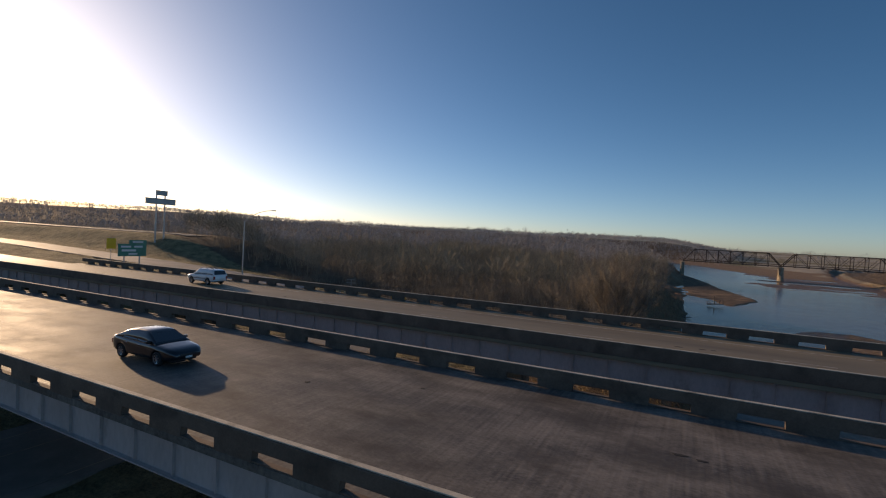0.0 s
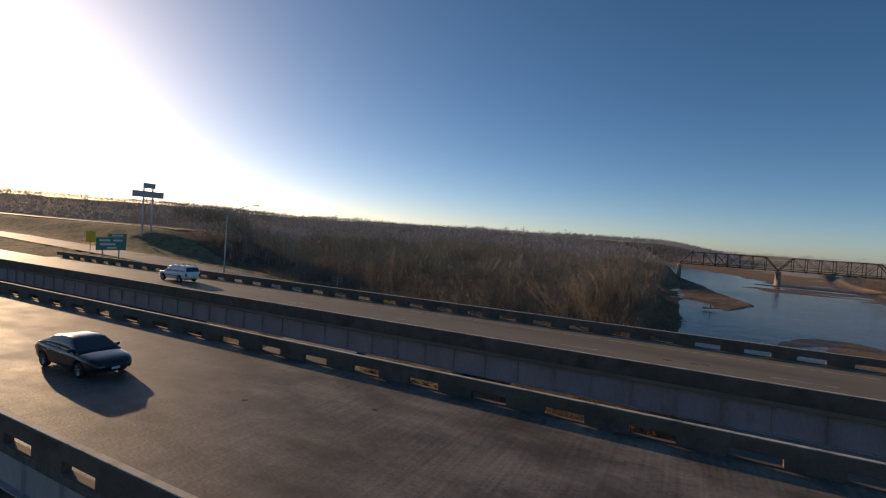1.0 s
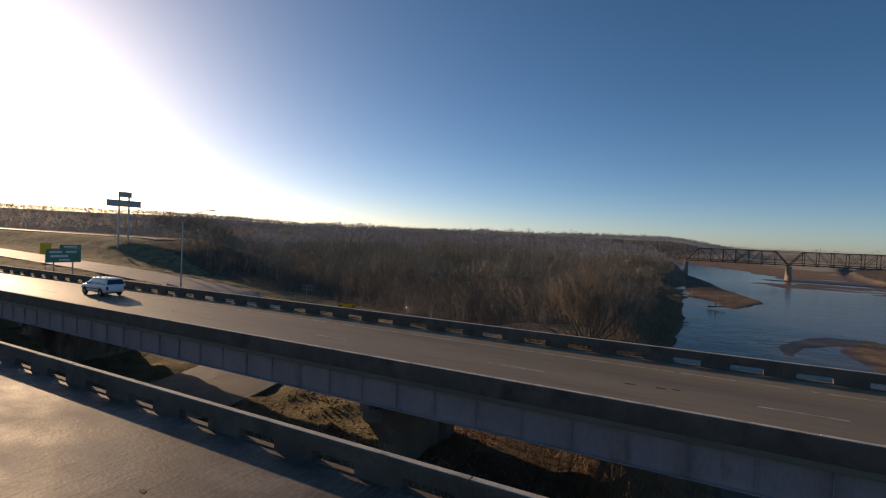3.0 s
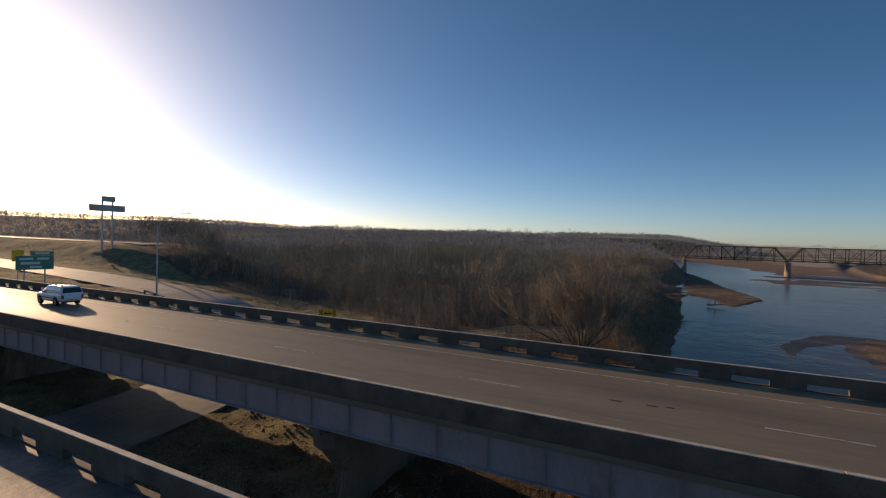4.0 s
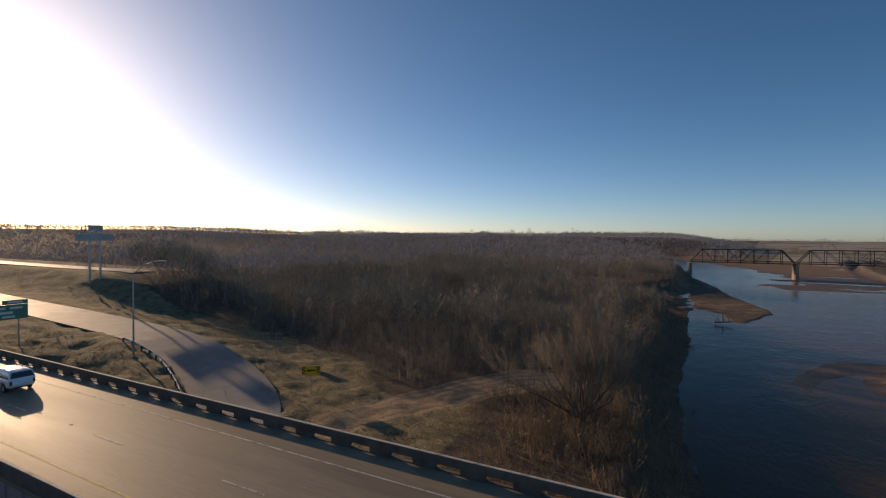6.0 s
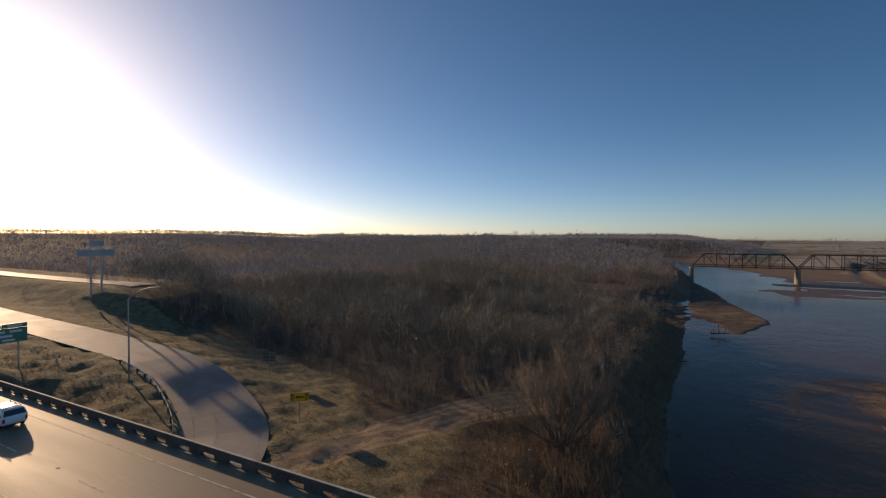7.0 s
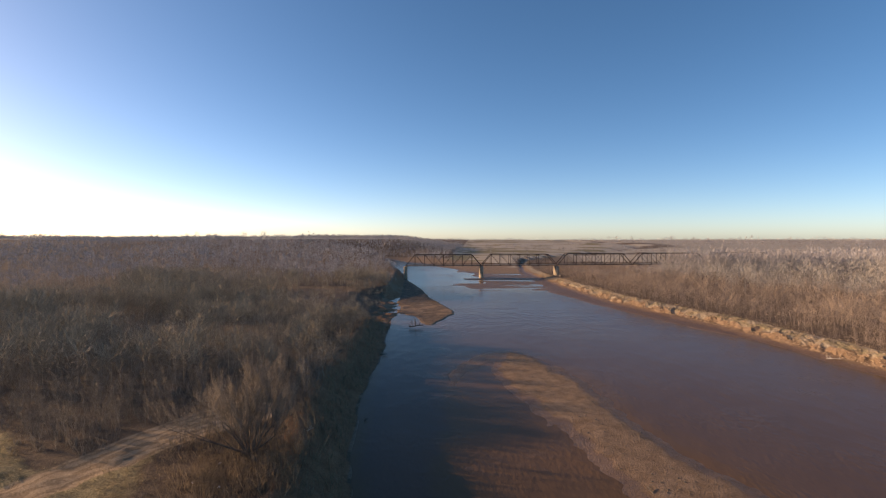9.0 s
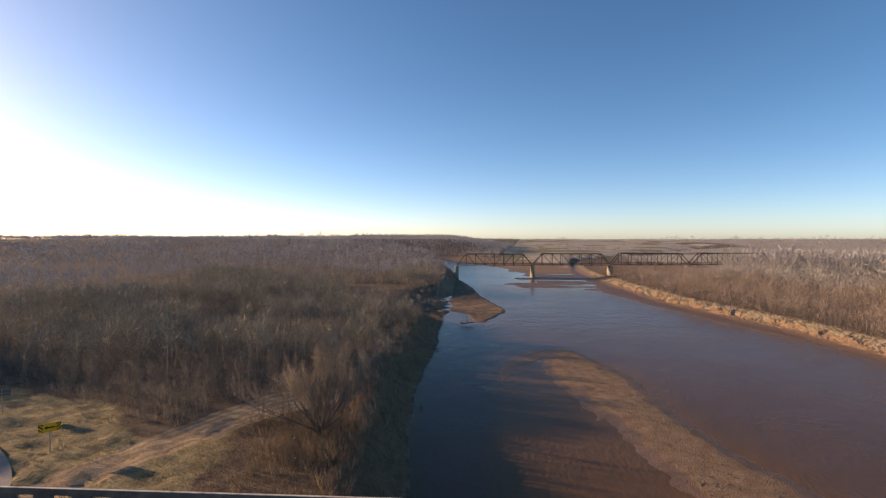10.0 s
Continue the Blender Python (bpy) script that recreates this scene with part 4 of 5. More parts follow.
# saplings of the near thicket, each a thing of its own
rs = np.random.RandomState(11)
variants = []
for k in range(5):
    root = thing("sapling", pose(0, 0, 0), "slender leafless sapling in a dense brown thicket", "tree", "thicket saplings")
    v, f = thicket(np.zeros((1, 3)), np.array([5.6]), 4, 0, 0.005, 0.09, 30 + k)
    shared("trunk", tri_mesh("trunk", v, f, M_BARK), root)
    v, f = thicket(np.zeros((1, 3)), np.array([5.6]), 8, 26, 0.0036, 0.14 + 0.04 * k, 30 + k, True)
    shared("crown", tri_mesh("crown", v, f, M_TWIG), root)
    variants.append(root)


def free_ground(x, y):
    """Where brush grows on the west bank."""
    z, zn, info = land(x, y)
    ok = (info["grass"] < 0.35) & (info["dl"] > 4.0) & (info["dramp"] > 9) & (info["dtrack"] > 2.6) & ~((x < -60) & (y < 40))
    return z, ok, info


gxs, gys = np.meshgrid(np.arange(-60, 4, 2.3), np.arange(37, 84, 2.3))
px = (gxs + rs.uniform(-1.1, 1.1, gxs.shape)).ravel()
py = (gys + rs.uniform(-1.1, 1.1, gys.shape)).ravel()
z, ok, info = free_ground(px, py)
ok &= (np.hypot(px - 1.0, py - 33.5) > 6.5)
order = np.argsort(py[ok])[:270]
cx, cy, cz = px[ok][order], py[ok][order], z[ok][order]
near_limit = cy.max()
cx, cy = lay(cx, cy)
for k, (x, y, zz) in enumerate(zip(cx, cy, cz)):
    m = Matrix.Translation((x, y, zz)) @ Matrix.Rotation(rs.uniform(0, 6.28), 4, "Z")
    if k < 5:
        o = variants[k]
        o.matrix_basis = m
    else:
        o = copy_thing(variants[k % 5], m)
    s = rs.uniform(0.6, 1.25)
    o.scale = (s, s, s * rs.uniform(0.85, 1.1))


def scatter(x0, x1, y0, y1, pitch, seed):
    r = np.random.RandomState(seed)
    a, b_ = np.meshgrid(np.arange(x0, x1, pitch), np.arange(y0, y1, pitch))
    return (a + r.uniform(-0.48, 0.48, a.shape) * pitch).ravel(), (b_ + r.uniform(-0.48, 0.48, a.shape) * pitch).ravel(), r


def wood(name, label, v, f, mat):
    return tagged(new(name, tri_mesh(name, v, f, mat)), label, "woodland", kind="stuff")


# west thicket beyond the saplings
px, py, r = scatter(-135, 6, 37, 260, 1.95, 21)
z, ok, info = free_ground(px, py)
ok &= ~((px > -62) & (py <= near_limit + 0.5)) & (r.rand(len(px)) < np.interp(py, [60, 120, 200], [0.98, 0.85, 0.55])) & (fbm(px, py, 13, 49) > -0.22) & (fbm(px, py, 5.5, 71) > -0.3) & ((px > -100) | (r.rand(len(px)) < 0.5))
p = np.column_stack([*lay(px, py), z])[ok]
hh = (5.0 + fbm(p[:, 0], p[:, 1], 30, 40) * 3.0 + np.maximum(0, fbm(p[:, 0], p[:, 1], 11, 47)) * 5.5 + np.interp(p[:, 1], [40, 100, 160, 260], [-0.3, 0.3, 1.8, 1.2])) * r.uniform(0.65, 1.2, len(p))
hh *= np.interp(info["dl"][ok], [3, 10, 18], [0.35, 0.7, 1.0]) * np.where((py[ok] > 130) & (py[ok] < 190) & (info["dl"][ok] < 42), 0.4, 1.0)
gold = fbm(p[:, 0], p[:, 1], 24, 64) + 0.25 * step(70, 130, p[:, 1]) > 0.22
v, f = thicket(p[gold], np.maximum(hh[gold] * 1.12, 1.2), 6, 18, 0.0045, 0.22, 33, True, True)
wood("willow_stand", "stand of golden-brown bare willows in the thicket", v, f, M_TWIG_GOLD)
v, f = thicket(p[~gold], np.maximum(hh[~gold], 1.2), 5, 16, 0.005, 0.2, 22, True, True)
wood("thicket", "dense thicket of bare brown willow and cottonwood saplings", v, f, M_TWIG)

# larger bare trees standing in the thicket, in clumps with rounded tops
px, py, r = scatter(-110, 5, 60, 215, 4.6, 42)
z, ok, info = free_ground(px, py)
ok &= (fbm(px, py, 21, 75) > 0.02) & (info["dl"] > 5)
p = np.column_stack([*lay(px, py), z])[ok]
hh = (8.2 + 1.8 * step(14, 24, info["dl"][ok]) + 4.2 * fbm(p[:, 0], p[:, 1], 25, 76)) * r.uniform(0.8, 1.15, len(p)) * np.interp(info["dl"][ok], [4, 12], [0.7, 1.0]) * np.where((py[ok] > 130) & (py[ok] < 190) & (info["dl"][ok] < 42), 0.45, 1.0)
v, f = crowns(p, hh, 260, 43, 0.36, 0.0042, 0.008)
wood("bottomland_trees", "clumps of round-topped bare trees rising from the thicket", v, f, M_TWIG_GOLD)

# woods on the plain and the hills west of the river
px, py, r = scatter(-620, 150, 60, 900, 5.6, 23)
z, ok, info = free_ground(px, py)
ok &= ((py > 205) | (px < -130)) & (info["dl"] > 3) & ~((px < -70) & (py < 75 + 0.03 * -px)) & (fbm(px, py, 60, 41) > -0.45)
p = np.column_stack([*lay(px, py), z])[ok]
hh = (8.0 + fbm(p[:, 0], p[:, 1], 50, 42) * 3 + fbm(p[:, 0], p[:, 1], 17, 48) * 3.5) * r.uniform(0.7, 1.25, len(p)) * np.interp(info["dl"][ok], [4, 9, 16], [0.6, 0.9, 1.0])
near = np.hypot(p[:, 0], p[:, 1]) < 430
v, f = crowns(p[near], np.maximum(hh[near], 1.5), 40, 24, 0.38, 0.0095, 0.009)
wood("woodland", "leafless grey-brown woods on the river plain, paled as by haze", v, f, M_TWIG_HAZE)
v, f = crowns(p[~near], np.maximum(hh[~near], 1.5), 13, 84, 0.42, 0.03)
wood("woodland", "leafless grey-brown woods on the rising ground, paled as by haze", v, f, M_TWIG_HAZE)

px, py, r = scatter(-2300, 2300, 150, 2000, 22.0, 25)
far = np.hypot(px, py)
z, _, info = land(px, py)
ok = (far > 500) & (far < 2500) & ((info["dl"] > 8) & ((py > 895) | (px < -615)) | (info["dr"] > 20) & (fbm(px, py * 3, 190, 43) > 0.02) & ((py > 600) | (px > 420)) | (info["dl"] < 0) & (info["dr"] < 0) & (z > WATER + 1.5) & (py > 430) & ((px < 0.13 * py + fbm(px, py, 80, 68) * 30) | (fbm(px, py * 3.5, 150, 69) > np.interp(py, [430, 900], [0.28, -0.02]))))
p = np.column_stack([*lay(px, py), z])[ok]
hh = r.uniform(5.5, 9.5, len(p)) * (1 + 1.1 * (fbm(p[:, 0], p[:, 1], 130, 65) > 0.25) * r.rand(len(p)))
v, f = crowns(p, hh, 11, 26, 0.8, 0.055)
wood("far_woods", "far leafless woods on low hills", v, f, M_TWIG_HAZE)

# dark tree lines between the far fields
px, py, r = scatter(40, 1500, 560, 1500, 12, 92)
z, _, info = land(px, py)
ok = (np.abs(np.mod(py + fbm(px, py * 0, 300, 93) * 60, 190) - 95) < 9) & (info["dr"] > -200) & (fbm(px, py, 140, 94) > -0.12) & (z > WATER + 2)
p = np.column_stack([*lay(px, py), z])[ok]
v, f = crowns(p, r.uniform(5, 10, len(p)), 22, 95, 0.6, 0.03)
wood("tree_lines", "dark leafless tree lines between pale far fields", v, f, M_TWIG_DARK)

# tall bare trees that break the skyline
px, py, r = scatter(-1900, 1300, 700, 2100, 80, 40)
z, _, info = land(px, py)
ok = (fbm(px, py, 120, 74) > 0.16) & ((info["dl"] > 20) | (info["dr"] > 120))
p = np.column_stack([*lay(px, py), z])[ok]
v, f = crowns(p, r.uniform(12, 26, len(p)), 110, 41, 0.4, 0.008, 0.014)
wood("skyline_trees", "scattered tall leafless trees on the skyline", v, f, M_TWIG_HAZE)

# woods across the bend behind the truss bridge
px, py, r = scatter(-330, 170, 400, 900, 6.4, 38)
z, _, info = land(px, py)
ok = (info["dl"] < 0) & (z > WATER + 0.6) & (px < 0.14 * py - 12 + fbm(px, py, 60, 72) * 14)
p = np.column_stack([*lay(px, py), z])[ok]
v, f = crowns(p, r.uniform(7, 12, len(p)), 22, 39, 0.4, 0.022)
wood("river_bend_woods", "dark leafless woods across the river bend", v, f, M_TWIG_HAZE)

# east bank: reddish willow brush, then pale cottonwoods
px, py, r = scatter(80, 330, 20, 330, 2.05, 27)
z, _, info = land(px, py)
ok = (info["dr"] > 7.6) & (r.rand(len(px)) < np.interp(info["dr"], [10, 50, 100, 150], [0.95, 0.75, 0.28, 0.12])) & (np.abs(py - 282) > 5)
p = np.column_stack([*lay(px, py), z])[ok]
hh = (7.4 + fbm(p[:, 0], p[:, 1], 28, 44) * 2.6 + fbm(p[:, 0], p[:, 1], 9, 66) * 2.0) * r.uniform(0.65, 1.2, len(p)) * np.interp(info["dr"][ok], [9, 18], [0.55, 1.0])
tall = r.rand(len(p)) < 0.45
v, f = crowns(p[tall], hh[tall] * 1.05, 70, 44, 0.36, 0.004, 0.006)
wood("willow_scrub", "round-topped reddish bare willows on the bank", v, f, M_TWIG_RED)
p, hh = p[~tall], hh[~tall]
v, f = thicket(p, hh, 4, 14, 0.0042, 0.2, 28, True, True)
wood("willow_brush", "dense reddish-brown bare willow brush on the bank", v, f, M_TWIG_RED)
px, py, r = scatter(135, 420, 60, 284, 5.0, 34)
z, _, info = land(px, py)
ok = (info["dr"] > 48) & (fbm(px, py, 26, 67) > -0.15) & (np.abs(py - 282) > 5)
p = np.column_stack([*lay(px, py), z])[ok]
v, f = thicket(p, r.uniform(5.0, 9.0, len(p)) + 5.5 * step(205, 235, p[:, 0]), 5, 10, 0.006, 0.32, 35, True, True)
wood("grey_shrubs", "dark grey leafless shrubs between brush and cottonwoods", v, f, M_TWIG_DARK)
px, py, r = scatter(150, 560, 90, 560, 7.0, 29)
z, _, info = land(px, py)
ok = (info["dr"] > np.where(py > 150, 58, 74)) & (np.abs(py - 282) > 8) & (fbm(px, py, 70, 45) > -0.25) & (np.hypot(px, py) < 380)
p = np.column_stack([*lay(px, py), z])[ok]
hh = (12.5 + 6.0 * step(175, 225, p[:, 0]) + fbm(p[:, 0], p[:, 1], 45, 46) * 5) * r.uniform(0.7, 1.15, len(p))
v, f = crowns(p, hh, 190, 30, 0.34, 0.0042, 0.008, 0.5)
wood("cottonwood_grove", "pale grey leafless cottonwoods behind the brush", v, f, M_TWIG_PALE)

# tall trees close in front of the eastern truss spans
px, py, r = scatter(125, 310, 236, 277, 4.7, 36)
z, _, info = land(px, py)
p = np.column_stack([*lay(px, py), z])
v, f = crowns(p, (5.5 + 4.0 * step(135, 160, px) + 10.5 * step(166, 186, px)) * r.uniform(0.65, 1.15, len(p)), 220, 37, 0.36, 0.006, 0.008, 0.6)
wood("river_trees", "dense leafless grey trees hiding the end of the truss bridge", v, f, M_TWIG_HAZE)

# scrub on the hillside behind the slip road
px, py, r = scatter(-330, -84, 36, 230, 4.6, 31)
z, ok, info = free_ground(px, py)
ok = (info["dramp"] > 12) & (lay(px, py)[1] > 46) & (r.rand(len(px)) < np.where(lay(px, py)[1] < 72, 0.3, 0.9)) & (line_distance(*lay(px, py), FRONTAGE) > 8)
p = np.column_stack([*lay(px, py), z])[ok]
v, f = thicket(p, r.uniform(1.5, 4.5, len(p)), 4, 7, 0.01, 0.28, 32, True, True)
wood("hillside_scrub", "low leafless brown scrub on the hillside", v, f, M_TWIG)

# ---- vehicles ----
def loft(bm, rings, close_ends=True):
    vs = [[bm.verts.new(p) for p in ring] for ring in rings]
    n = len(vs[0])
    for a, b_ in zip(vs, vs[1:]):
        for k in range(n):
            bm.faces.new((a[k], a[(k + 1) % n], b_[(k + 1) % n], b_[k]))
    if close_ends:
        bm.faces.new(vs[-1])
        bm.faces.new(list(reversed(vs[0])))
    return bm


def quad_patch(bm, pts, out):
    """A thin curved-in panel standing a few millimetres off the bodywork."""
    c = sum((Vector(p) for p in pts), Vector()) / len(pts)
    o = Vector(out).normalized()
    top = [bm.verts.new(Vector(p) + o * 0.012) for p in pts]
    low = [bm.verts.new(Vector(p) - o * 0.02) for p in pts]
    bm.faces.new(top)
    bm.faces.new(list(reversed(low)))
    n = len(pts)
    for k in range(n):
        bm.faces.new((low[k], low[(k + 1) % n], top[(k + 1) % n], top[k]))
    return bm


def wheel_mesh(radius, width):
    tyre = bmesh.new()
    prof = [(radius * 0.66, -width / 2), (radius * 0.92, -width / 2), (radius, -width * 0.32), (radius, width * 0.32), (radius * 0.92, width / 2), (radius * 0.66, width / 2)]
    n = 24
    rings = [[tyre.verts.new((r * math.cos(2 * math.pi * k / n), y, r * math.sin(2 * math.pi * k / n))) for r, y in prof] for k in range(n)]
    for k in range(n):
        a, b_ = rings[k], rings[(k + 1) % n]
        for j in range(len(prof)):
            tyre.faces.new((a[j], b_[j], b_[(j + 1) % 6], a[(j + 1) % 6]))
    rim = bmesh.new()
    for k in range(7):
        a = 2 * math.pi * k / 7
        d = Vector((math.cos(a), 0, math.sin(a)))
        beam(rim, d * 0.03 + Vector((0, width * 0.36, 0)), d * radius * 0.64 + Vector((0, width * 0.42, 0)), 0.05, 0.035)
    rod(rim, (0, width * 0.3, 0), (0, width * 0.45, 0), 0.07, 0.06, 12)
    outer = [[rim.verts.new((r * math.cos(2 * math.pi * k / n), y, r * math.sin(2 * math.pi * k / n))) for r, y in ((radius * 0.67, width * 0.2), (radius * 0.67, width * 0.46), (radius * 0.6, width * 0.42))] for k in range(n)]
    for k in range(n):
        a, b_ = outer[k], outer[(k + 1) % n]
        for j in range(2):
            rim.faces.new((a[j], b_[j], b_[j + 1], a[j + 1]))
    return tyre, rim


def vehicle(name, m, label, category, paint, L, W, stations, cabin, roof_w, wheel_r, axle, suv):
    """stations: x, low, shoulder, half width; cabin: x, z of the roof line, from the tail to the windscreen foot."""
    root = thing(name, m, label, category)
    def eased(pts, n, ease):
        xs = np.linspace(pts[0][0], pts[-1][0], n)
        cols = [np.interp(xs, [p[0] for p in pts], [p[k] for p in pts]) for k in range(1, len(pts[0]))]
        for c in cols:
            for _ in range(ease):
                c[1:-1] = (c[:-2] + 2 * c[1:-1] + c[2:]) / 4
        return xs, cols

    sx, (slo, ssh, shw) = eased(stations, 81, 6)
    rings = []
    for x, lo, sh, hw in zip(sx, slo, ssh, shw):
        arch = max([wheel_r + math.sqrt(max(0.0, (wheel_r * 1.16) ** 2 - (x - ax) ** 2)) if abs(x - ax) < wheel_r * 1.16 else 0.0 for ax in axle])
        h = sh - lo
        half = [(hw * 0.88, lo), (hw * 0.965, lo + 0.05), (hw * 0.985, lo + h * 0.3), (hw, lo + h * 0.55), (hw * 0.99, lo + h * 0.76), (hw * 0.96, sh - 0.045), (hw * 0.9, sh - 0.005), (hw * 0.72, sh + 0.02), (hw * 0.35, sh + 0.032)]
        rings.append([(x, y, max(z, min(arch, sh - 0.06 + 0.004 * k))) for k, (y, z) in enumerate(half)] + [(x, -y, max(z, min(arch, sh - 0.06 + 0.004 * k))) for k, (y, z) in reversed(list(enumerate(half)))])
    part("body", loft(bmesh.new(), rings), paint, root, smooth=True)
    bm = bmesh.new()
    box(bm, stations[1][0] + 0.12, stations[-2][0] - 0.12, -W / 2 + 0.27, W / 2 - 0.27, stations[4][1] - 0.04, stations[4][2] - 0.25, 0.05)
    part("underbody", bm, M_PLASTIC, root, "dark underbody")
    belt = lambda x: float(np.interp(x, sx, ssh))
    wb = W / 2 * 0.93
    cx, (cz,) = eased(cabin, 49, 3)
    rings = []
    for x, z in zip(cx, cz):
        b0 = belt(x) - 0.03
        z = max(z, b0 + 0.01)
        t = min(1.0, (z - b0) / (max(c[1] for c in cabin) - b0))
        hw = wb + (roof_w - wb) * t
        half = [(wb, b0), (wb + (hw - wb) * 0.5 + 0.02 * t, b0 + (z - b0) * 0.5), (hw + 0.01, z - 0.085 * t), (hw - 0.035, z - 0.035 * t), (hw - 0.12, z - 0.005 * t), (hw * 0.5, z + 0.018 * t)]
        rings.append([(x, y, zz) for y, zz in half] + [(x, -y, zz) for y, zz in reversed(half)])
    part("cabin", loft(bmesh.new(), rings), paint, root, smooth=True)

    def roof(x):
        return float(np.interp(x, [c[0] for c in cabin], [c[1] for c in cabin]))

    def flank(x, f, s):
        b0, z = belt(x) - 0.03, roof(x)
        t = min(1.0, (z - b0) / (max(c[1] for c in cabin) - b0))
        hw = wb + (roof_w - wb) * t
        return Vector((x, s * (wb + (hw - wb) * f + 0.02 * t * (1 - abs(2 * f - 1))), b0 + (z - 0.085 * t - b0) * f))

    wins = ([(-2.02, -1.32), (-1.22, -0.28), (-0.2, 0.62)] if suv else [(-1.18, -0.24), (-0.16, 0.72)])
    for s in (1, -1):
        for k, (x0, x1) in enumerate(wins):
            bm = bmesh.new()
            first, last = k == 0, k == len(wins) - 1
            hi = 0.9
            pts = [flank(x0 - (0.12 if first else 0), 0.12, s), flank(x1 + (0.28 if last else 0), 0.12, s), flank(x1 - (0.12 if last else 0), hi, s), flank(x0 + (0.16 if first and not suv else 0), hi, s)]
            if s < 0:
                pts = pts[::-1]
            quad_patch(bm, pts, (0, s, 0.35))
            part("side_window", bm, M_GLASS, root, "dark tinted side window")
        bm = bmesh.new()
        p = flank(0.78, 0.2, s)
        box(bm, p.x - 0.06, p.x + 0.08, min(p.y, p.y + s * 0.2), max(p.y, p.y + s * 0.2), p.z, p.z + 0.14, 0.03)
        part("door_mirror", bm, paint, root)
        for hx in ((-0.95, 0.05) if not suv else (-1.05, 0.0)):
            bm = bmesh.new()
            y = s * (W / 2 * 0.985)
            box(bm, hx - 0.1, hx + 0.1, y - 0.02, y + 0.02, belt(0) - 0.16, belt(0) - 0.13, 0.008)
            part("door_handle", bm, M_CHROME if not suv else paint, root)
        for ax in axle:
            tyre, rim = wheel_mesh(wheel_r, 0.22)
            ty = part("wheel", tyre, M_TYRE, root, "black tyre with alloy rim", True)
            ty.matrix_basis = Matrix.Translation((ax, s * (W / 2 - 0.1), wheel_r)) @ (Matrix() if s > 0 else Matrix.Rotation(math.pi, 4, "Z"))
            part("rim", rim, M_RIM, ty, "spoked alloy rim")
            ty.location.y -= s * 0.015
        bm = bmesh.new()
        xf, hwf = stations[-2][0], stations[-2][3]
        box(bm, xf - 0.16, xf + 0.06, s * hwf - s * 0.28 - 0.14, s * hwf - s * 0.28 + 0.14, belt(xf) - 0.16, belt(xf) - 0.02, 0.03)
        part("headlamp", bm, M_LAMP, root, "clear headlamp")
        bm = bmesh.new()
        xr, hwr = stations[1][0], stations[1][3]
        box(bm, xr - 0.07, xr + 0.1, s * hwr - s * 0.12 - 0.09, s * hwr - s * 0.12 + 0.09, belt(xr) - 0.3 - 0.1 * suv, belt(xr) - 0.08, 0.02)
        part("tail_lamp", bm, M_TAIL, root, "red tail lamp")
    for lo_i, hi_i, nm, out in ((-1, -2, "windscreen", (0.8, 0, 0.8)), (0, 1, "rear_window", (-0.8, 0, 0.6))):
        x0, x1 = cabin[lo_i][0], cabin[hi_i][0]
        z0, z1 = belt(x0) - 0.02, cabin[hi_i][1]
        a0, a1 = 0.12, 0.9
        pts = []
        for f, s in ((a0, 1), (a1, 1), (a1, -1), (a0, -1)):
            pts.append(Vector((x0 + (x1 - x0) * f, s * (wb * 0.92 + (roof_w * 0.9 - wb * 0.92) * f), cabin[lo_i][1] + (z1 - cabin[lo_i][1]) * f)))
        bm = bmesh.new()
        quad_patch(bm, pts if nm == "rear_window" else pts[::-1], out)
        part(nm, bm, M_GLASS, root, "dark tinted glass")
    bm = bmesh.new()
    xf = stations[-1][0]
    box(bm, xf - 0.05, xf + 0.02, -0.42, 0.42, stations[-1][1] + 0.12, stations[-1][1] + 0.24, 0.02)
    part("grille", bm, M_PLASTIC, root, "dark grille")
    bm = bmesh.new()
    box(bm, xf - 0.02, xf + 0.035, -0.16, 0.16, stations[-1][1] + 0.02, stations[-1][1] + 0.11, 0.005)
    part("number_plate", bm, M_SIGN_W, root, "blank pale plate")
    if suv:
        for s in (1, -1):
            bm = bmesh.new()
            box(bm, -1.9, 0.25, s * roof_w * 0.82 - 0.02, s * roof_w * 0.82 + 0.02, roof(-0.8) + 0.05, roof(-0.8) + 0.085, 0.01)
            for fx in (-1.85, -0.8, 0.2):
                box(bm, fx - 0.05, fx + 0.05, s * roof_w * 0.82 - 0.018, s * roof_w * 0.82 + 0.018, roof(-0.8) - 0.02, roof(-0.8) + 0.055)
            part("roof_rail", bm, M_PLASTIC, root, "dark roof rail")
            bm = bmesh.new()
            y = s * W / 2
            box(bm, -1.0, 1.0, y - 0.02, y + 0.015, 0.66, 0.72, 0.008)
            part("door_moulding", bm, M_PLASTIC, root, "dark rubbing strip")
        for fx in (-1.3, -0.35):
            bm = bmesh.new()
            box(bm, fx - 0.025, fx + 0.025, -roof_w * 0.8, roof_w * 0.8, roof(-0.8) + 0.05, roof(-0.8) + 0.08, 0.008)
            part("roof_bar", bm, M_PLASTIC, root, "dark roof bar")
    else:
        for s in (1, -1):
            bm = bmesh.new()
            beam(bm, flank(-1.28, 0.06, s) + Vector((0, s * 0.012, 0)), flank(0.98, 0.06, s) + Vector((0, s * 0.012, 0)), 0.016, 0.02)
            part("window_trim", bm, M_CHROME, root, "chrome window trim")
    return root


